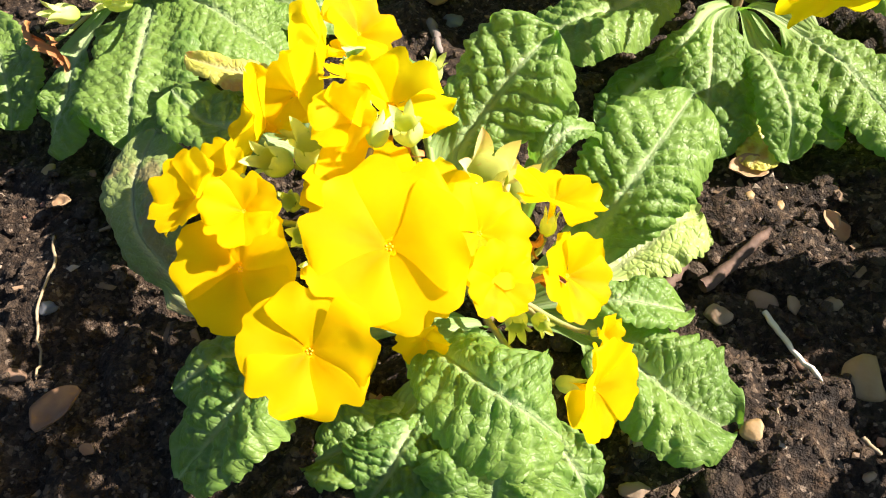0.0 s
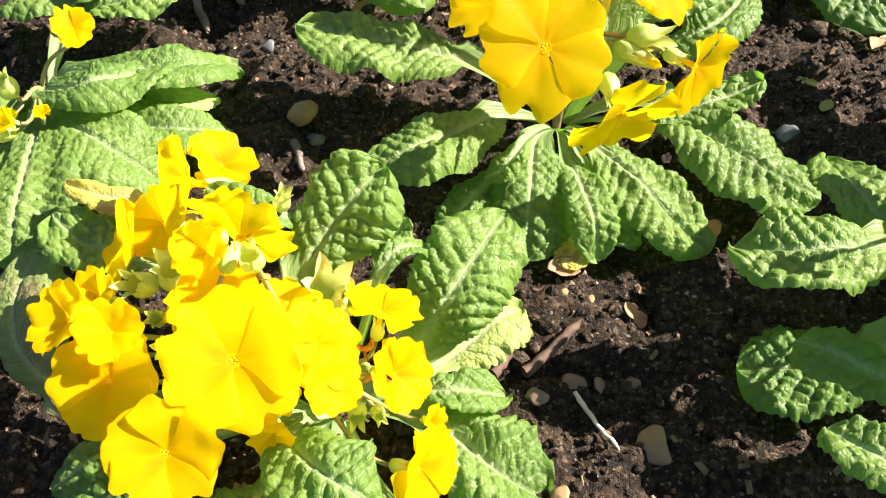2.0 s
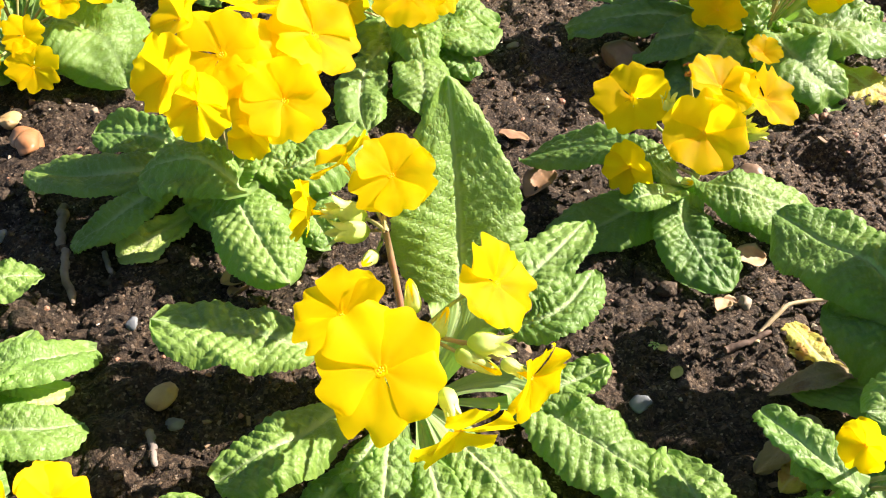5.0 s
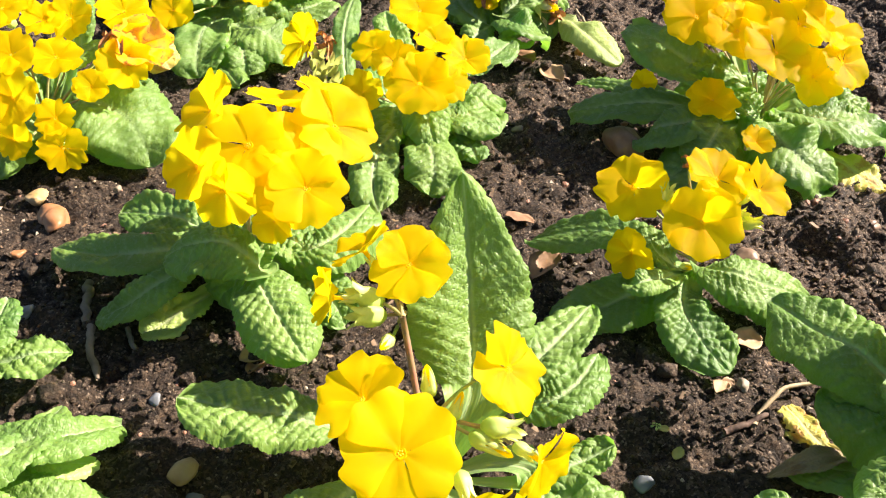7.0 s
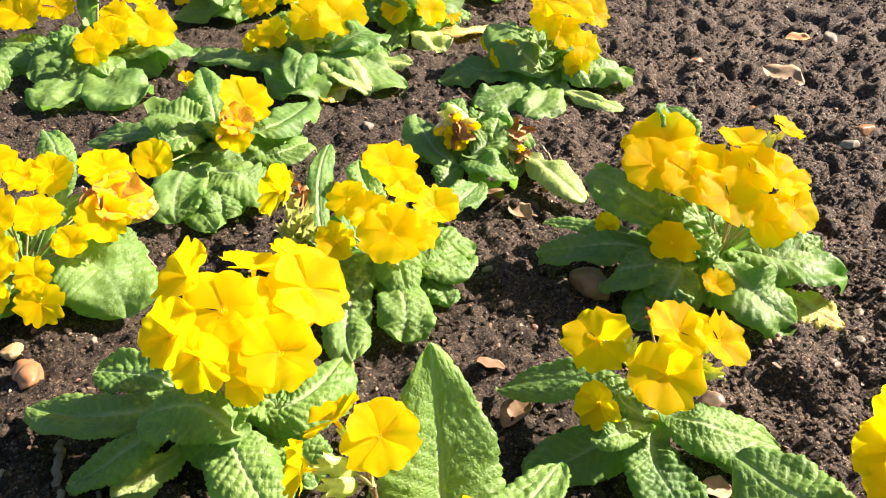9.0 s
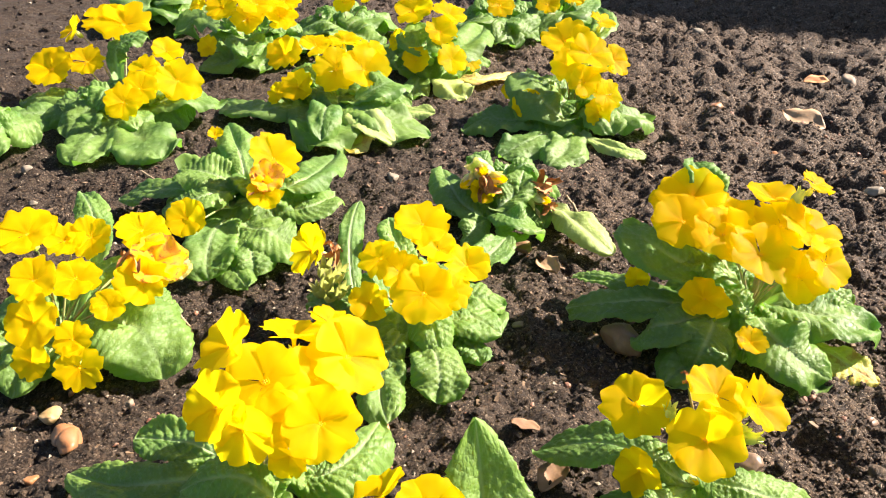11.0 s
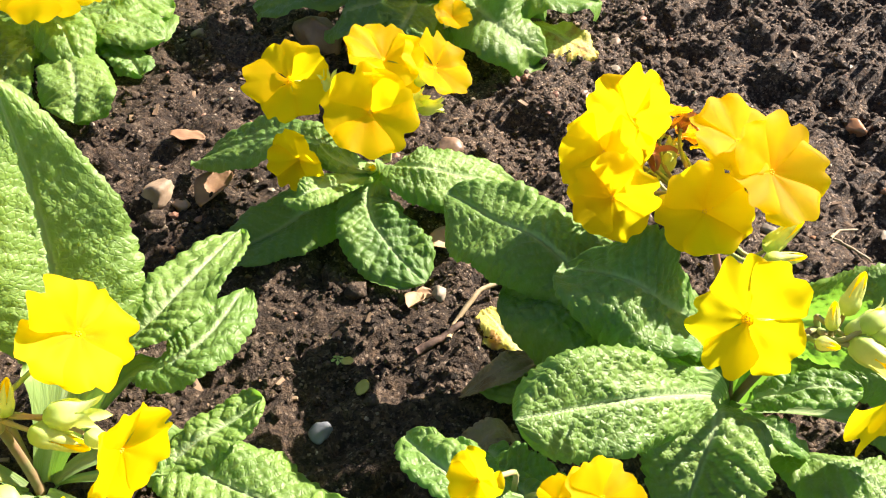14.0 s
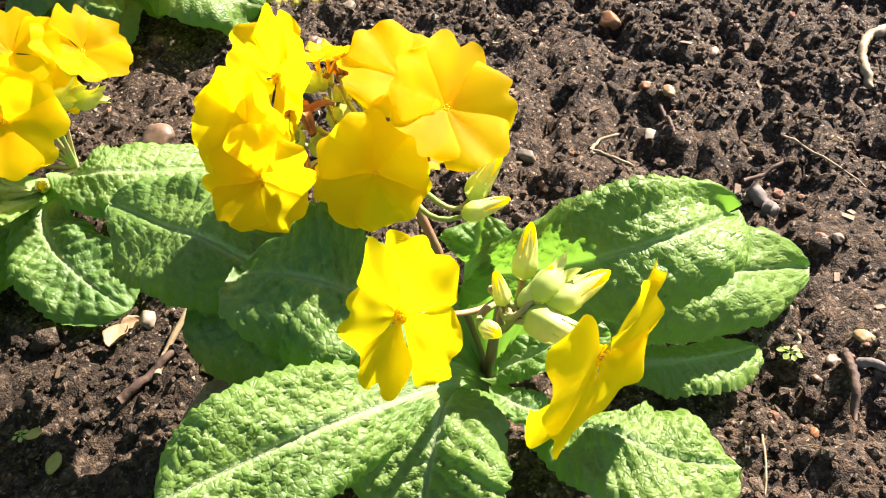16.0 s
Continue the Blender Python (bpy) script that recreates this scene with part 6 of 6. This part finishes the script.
def twig(points, radius, look_of):
    rs = np.random.RandomState(next(seeds))
    p = np.array(points)
    t = np.linspace(0, len(p) - 1, 6 * (len(p) - 1) + 1)
    pts = np.stack([np.interp(t, range(len(p)), p[:, k]) for k in range(3)], 1)
    if len(p) > 2:
        pts[1:-1] = (pts[:-2] + 2 * pts[1:-1] + pts[2:]) / 4
    pts[:, :2] += (rs.rand(len(pts), 2) - 0.5) * radius * (1.5 if look_of == "root" else 0.5)
    g = lump(pts[:, 0], pts[:, 1])
    for _ in range(2):  # it bridges the hollows and lies on the crumbs
        g = np.maximum(g, np.maximum(np.append(g[1:], g[-1]), np.append(g[0], g[:-1])))
    pts[:, 2] = np.maximum(np.where(pts[:, 2] > 0.0065, pts[:, 2], 0), g + radius * 0.6)
    o = pts.mean(0)
    v, f = tube(pts - o, radius * (1 + 0.2 * (rs.rand(len(pts)) - 0.5)) * np.linspace(1.1, 0.8, len(pts)) * np.append(np.ones(len(pts) - 1), 0.45), 8)
    ob = new("straw" if look_of in ("straw", "white") else "twig", mesh_of("twig", v, f, [TWIGS[look_of]]))
    ob.location = o
    tagged(ob, TWIG_WORDS[look_of], "straw" if look_of in ("straw", "white") else "twig", "twigs and straw on the soil")




def seedling(at, size):
    """A tiny weed: a ring of small oval leaves on thin stalks."""
    root = new("weed_seedling", None)
    root.location = at
    root.empty_display_size = 0.01
    tagged(root, "tiny pale green weed seedling on the soil", "seedling", "weed seedlings")
    rs = np.random.RandomState(next(seeds))
    for k in range(6):
        a = k * 1.05 + rs.uniform(-0.2, 0.2)
        r = size * rs.uniform(0.35, 0.55)
        u, v = np.meshgrid(np.linspace(0, 1, 9), np.linspace(-1, 1, 5), indexing="ij")
        w = size * np.where(u < 0.4, 0.025, 0.14 * np.sin(math.pi * np.clip((u - 0.38) / 0.62, 0.02, 1)) ** 0.7)
        x, y = r * u, v * w
        z = size * (0.12 + 0.25 * u - 0.3 * u * u + 0.03 * v * v)
        co = np.stack([x * math.cos(a) - y * math.sin(a), x * math.sin(a) + y * math.cos(a), z], -1).reshape(-1, 3)
        me = mesh_of("leaf", co, grid_faces(9, 5), [LEAF["pale"]], True, vein=np.zeros(45))
        part("leaf", me, root)
pebble((0.236, 0.313, 0.002), 0.0042, "tan", 0.55)
pebble((0.275, 0.291, 0.002), 0.0072, "ochre", 0.35)
pebble((0.260, 0.299, 0.002), 0.0030, "brown", 0.55)
pebble((0.018, 0.314, 0.002), 0.0034, "slate", 0.55)
pebble((0.206, 0.258, 0.002), 0.0044, "tan", 0.40)
pebble((0.239, 0.273, 0.002), 0.0037, "ochre", 0.40)
pebble((0.252, 0.358, 0.002), 0.0029, "ochre", 0.55)
pebble((0.264, 0.359, 0.002), 0.0019, "ochre", 0.55)
pebble((0.250, 0.319, 0.002), 0.0055, "brown", 0.35)
pebble((0.261, 0.318, 0.002), 0.0032, "tan", 0.40)
pebble((0.274, 0.320, 0.002), 0.0042, "tan", 0.35)
pebble((0.235, 0.345, 0.002), 0.0026, "ochre", 0.55)
pebble((-0.005, 0.378, 0.002), 0.0032, "ochre", 0.55)
pebble((0.223, 0.264, 0.002), 0.0019, "tan", 0.55)
pebble((0.268, 0.261, 0.002), 0.0021, "tan", 0.55)
pebble((0.011, 0.291, 0.002), 0.0045, "brown", 0.40)
pebble((0.024, 0.705, 0.002), 0.0124, "orange", 0.55)
pebble((0.142, 0.473, 0.002), 0.0076, "ochre", 0.45)
pebble((0.147, 0.462, 0.002), 0.0048, "slate", 0.55)
pebble((0.370, 0.445, 0.002), 0.0054, "slate", 0.50)
pebble((0.123, 0.516, 0.002), 0.0038, "slate", 0.55)
pebble((0.032, 0.604, 0.002), 0.0059, "slate", 0.55)
pebble((0.010, 0.666, 0.002), 0.0057, "orange", 0.55)
pebble((0.002, 0.737, 0.002), 0.0059, "ochre", 0.55)
pebble((0.339, 0.621, 0.002), 0.0060, "tan", 0.55)
pebble((0.654, 0.683, 0.002), 0.0067, "pale", 0.55)
pebble((0.614, 0.654, 0.002), 0.0064, "brown", 0.55)
pebble((0.461, 0.774, 0.002), 0.0202, "brown", 0.70)
pebble((0.382, 0.826, 0.002), 0.0065, "tan", 0.55)
pebble((0.676, 0.718, 0.002), 0.0061, "tan", 0.55)
pebble((0.700, 0.779, 0.002), 0.0046, "tan", 0.55)
pebble((0.330, 0.629, 0.002), 0.0110, "tan", 0.60)
pebble((0.498, 0.619, 0.002), 0.0101, "brown", 0.65)
pebble((0.611, 0.653, 0.002), 0.0055, "brown", 0.55)
pebble((0.770, 0.562, 0.002), 0.0080, "orange", 0.70)
pebble((0.730, 0.495, 0.002), 0.0034, "orange", 0.55)
pebble((0.735, 0.483, 0.002), 0.0043, "ochre", 0.55)
pebble((0.643, 0.492, 0.002), 0.0045, "pale", 0.55)
pebble((0.662, 0.477, 0.002), 0.0028, "orange", 0.55)
pebble((0.625, 0.307, 0.002), 0.0023, "orange", 0.55)
pebble((0.709, 0.359, 0.002), 0.0038, "tan", 0.55)
pebble((0.671, 0.320, 0.002), 0.0047, "ochre", 0.40)
pebble((0.797, 0.503, 0.002), 0.0056, "tan", 0.40)
pebble((0.447, 0.503, 0.002), 0.0054, "pale", 0.55)
pebble((0.657, 0.322, 0.002), 0.0038, "brown", 0.40)
pebble((0.709, 0.467, 0.002), 0.0064, "pale", 0.30)
pebble((0.684, 0.395, 0.002), 0.0021, "pale", 0.55)
pebble((0.646, 0.321, 0.002), 0.0026, "brown", 0.55)
pebble((0.639, 0.355, 0.002), 0.0046, "brown", 0.40)
pebble((1.144, 1.530, 0.002), 0.0149, "tan", 0.55)
pebble((0.841, 1.224, 0.002), 0.0102, "orange", 0.55)
pebble((0.835, 1.401, 0.002), 0.0116, "orange", 0.55)
pebble((1.016, 1.892, 0.002), 0.0132, "pale", 0.55)
pebble((0.006, 0.736, 0.002), 0.0104, "ochre", 0.50)
pebble((0.027, 0.699, 0.002), 0.0119, "orange", 0.50)
pebble((0.926, 1.100, 0.002), 0.0144, "orange", 0.55)
pebble((0.871, 1.044, 0.002), 0.0102, "pale", 0.55)
pebble((0.802, 1.293, 0.002), 0.0107, "tan", 0.55)
pebble((0.479, 0.986, 0.002), 0.0073, "orange", 0.55)
pebble((-0.156, 1.246, 0.002), 0.0078, "pale", 0.55)
pebble((-0.114, 1.125, 0.002), 0.0057, "pale", 0.55)
pebble((0.059, 0.747, 0.002), 0.0043, "pale", 0.55)
pebble((0.300, 1.187, 0.002), 0.0093, "pale", 0.55)
dead_leaf((0.359, 0.620, 0.004), 0.0275, 70, "brown", 0.3)
dead_leaf((0.466, 0.541, 0.004), 0.0211, 30, "tan", 0.3)
dead_leaf((0.352, 0.675, 0.004), 0.0220, 0, "brown", 0.1)
dead_leaf((0.033, 0.278, 0.004), 0.0174, 80, "brown", 0.3)
dead_leaf((0.009, 0.358, 0.004), 0.0079, 40, "tan", 0.3)
dead_leaf((0.320, 0.388, 0.004), 0.0109, 90, "orange", 0.3)
dead_leaf((0.413, 0.968, 0.004), 0.0355, 150, "brown", 0.3)
dead_leaf((0.436, 0.926, 0.004), 0.0319, 140, "tan", 0.3)
dead_leaf((0.471, 1.027, 0.004), 0.0190, 20, "orange", 0.3)
dead_leaf((1.082, 1.534, 0.004), 0.0437, 0, "orange", 0.2)
dead_leaf((0.941, 1.330, 0.004), 0.0686, 155, "tan", 0.1)
dead_leaf((0.434, 0.502, 0.004), 0.0137, 70, "tan", 0.4)
dead_leaf((0.441, 0.508, 0.004), 0.0093, 30, "tan", 0.4)
dead_leaf((0.177, 0.549, 0.004), 0.0213, 60, "brown", 0.3)
dead_leaf((0.172, 0.555, 0.004), 0.0187, 40, "brown", 0.3)
dead_leaf((0.254, 0.370, 0.004), 0.0135, 20, "tan", 0.3)
dead_leaf((0.392, 0.477, 0.004), 0.0062, 40, "green", 0.1)
dead_leaf((0.394, 0.461, 0.004), 0.0085, 80, "green", 0.1)
dead_leaf((0.044, 0.267, 0.004), 0.0051, 10, "brown", 0.2)
twig([(0.250, 0.314, 0.006), (0.255, 0.303, 0.006), (0.262, 0.289, 0.004)], 0.0009, "white")
twig([(0.221, 0.323, 0.004), (0.226, 0.330, 0.004), (0.233, 0.339, 0.004)], 0.0020, "brown")
twig([(0.233, 0.323, 0.005), (0.243, 0.332, 0.005), (0.257, 0.345, 0.005)], 0.0021, "brown")
dead_leaf((0.282, 0.348, 0.004), 0.0083, 120, "brown", 0.2)
dead_leaf((0.278, 0.350, 0.004), 0.0074, 140, "tan", 0.4)
twig([(0.010, 0.344, 0.005), (0.016, 0.332, 0.005), (0.016, 0.314, 0.005), (0.017, 0.301, 0.005), (0.020, 0.290, 0.005)], 0.0005, "straw")
twig([(0.270, 0.273, 0.003), (0.272, 0.270, 0.003), (0.274, 0.268, 0.003)], 0.0007, "straw")
twig([(0.439, 0.471, 0.002), (0.446, 0.480, 0.006), (0.464, 0.491, 0.012), (0.494, 0.494, 0.010)], 0.0013, "straw")
twig([(0.423, 0.471, 0.003), (0.435, 0.472, 0.003), (0.451, 0.477, 0.003)], 0.0018, "brown")
twig([(0.063, 0.633, 0.004), (0.068, 0.605, 0.004), (0.076, 0.576, 0.004), (0.086, 0.545, 0.004)], 0.0026, "root")
twig([(0.139, 0.452, 0.003), (0.142, 0.441, 0.003), (0.144, 0.432, 0.003)], 0.0018, "grey")
twig([(0.095, 0.585, 0.003), (0.100, 0.572, 0.003), (0.104, 0.562, 0.003)], 0.0016, "grey")
twig([(0.878, 0.445, 0.006), (0.861, 0.447, 0.006), (0.843, 0.440, 0.006), (0.830, 0.428, 0.006), (0.824, 0.419, 0.006)], 0.0028, "straw")
twig([(0.756, 0.423, 0.003), (0.754, 0.404, 0.003), (0.751, 0.373, 0.003)], 0.0007, "straw")
twig([(0.713, 0.413, 0.003), (0.723, 0.410, 0.003), (0.737, 0.408, 0.003)], 0.0010, "brown")
twig([(0.605, 0.318, 0.003), (0.596, 0.309, 0.003), (0.585, 0.300, 0.003)], 0.0005, "straw")
twig([(0.658, 0.319, 0.003), (0.649, 0.311, 0.003), (0.637, 0.300, 0.003)], 0.0019, "brown")
twig([(0.656, 0.313, 0.003), (0.661, 0.304, 0.003)], 0.0020, "grey")
twig([(0.673, 0.376, 0.003), (0.671, 0.366, 0.003), (0.669, 0.354, 0.003)], 0.0025, "brown")
twig([(0.670, 0.474, 0.003), (0.681, 0.479, 0.003), (0.693, 0.476, 0.003)], 0.0009, "straw")
twig([(0.669, 0.471, 0.003), (0.672, 0.461, 0.003), (0.678, 0.451, 0.003)], 0.0008, "straw")
twig([(0.729, 0.482, 0.003), (0.720, 0.470, 0.003), (0.710, 0.456, 0.003)], 0.0011, "brown")
twig([(0.711, 0.405, 0.005), (0.707, 0.397, 0.005), (0.707, 0.388, 0.005)], 0.0035, "grey")
twig([(0.646, 0.334, 0.003), (0.652, 0.335, 0.003), (0.654, 0.338, 0.003)], 0.0008, "straw")
twig([(0.244, 0.709, 0.005), (0.251, 0.700, 0.005), (0.252, 0.687, 0.005), (0.246, 0.671, 0.005)], 0.0019, "red")
twig([(-0.013, 1.227, 0.003), (0.012, 1.190, 0.003), (0.033, 1.152, 0.003)], 0.0014, "straw")
twig([(0.078, 0.874, 0.003), (0.092, 0.848, 0.003), (0.097, 0.831, 0.003)], 0.0013, "straw")
twig([(0.502, 1.093, 0.003), (0.502, 1.067, 0.003), (0.499, 1.035, 0.003)], 0.0014, "straw")
twig([(0.247, 0.282, 0.003), (0.247, 0.278, 0.003), (0.247, 0.276, 0.003)], 0.0003, "straw")
seedling((0.642, 0.333, 0.001), 0.0098)
seedling((0.246, 0.282, 0.001), 0.0039)
seedling((0.388, 0.479, 0.001), 0.0063)
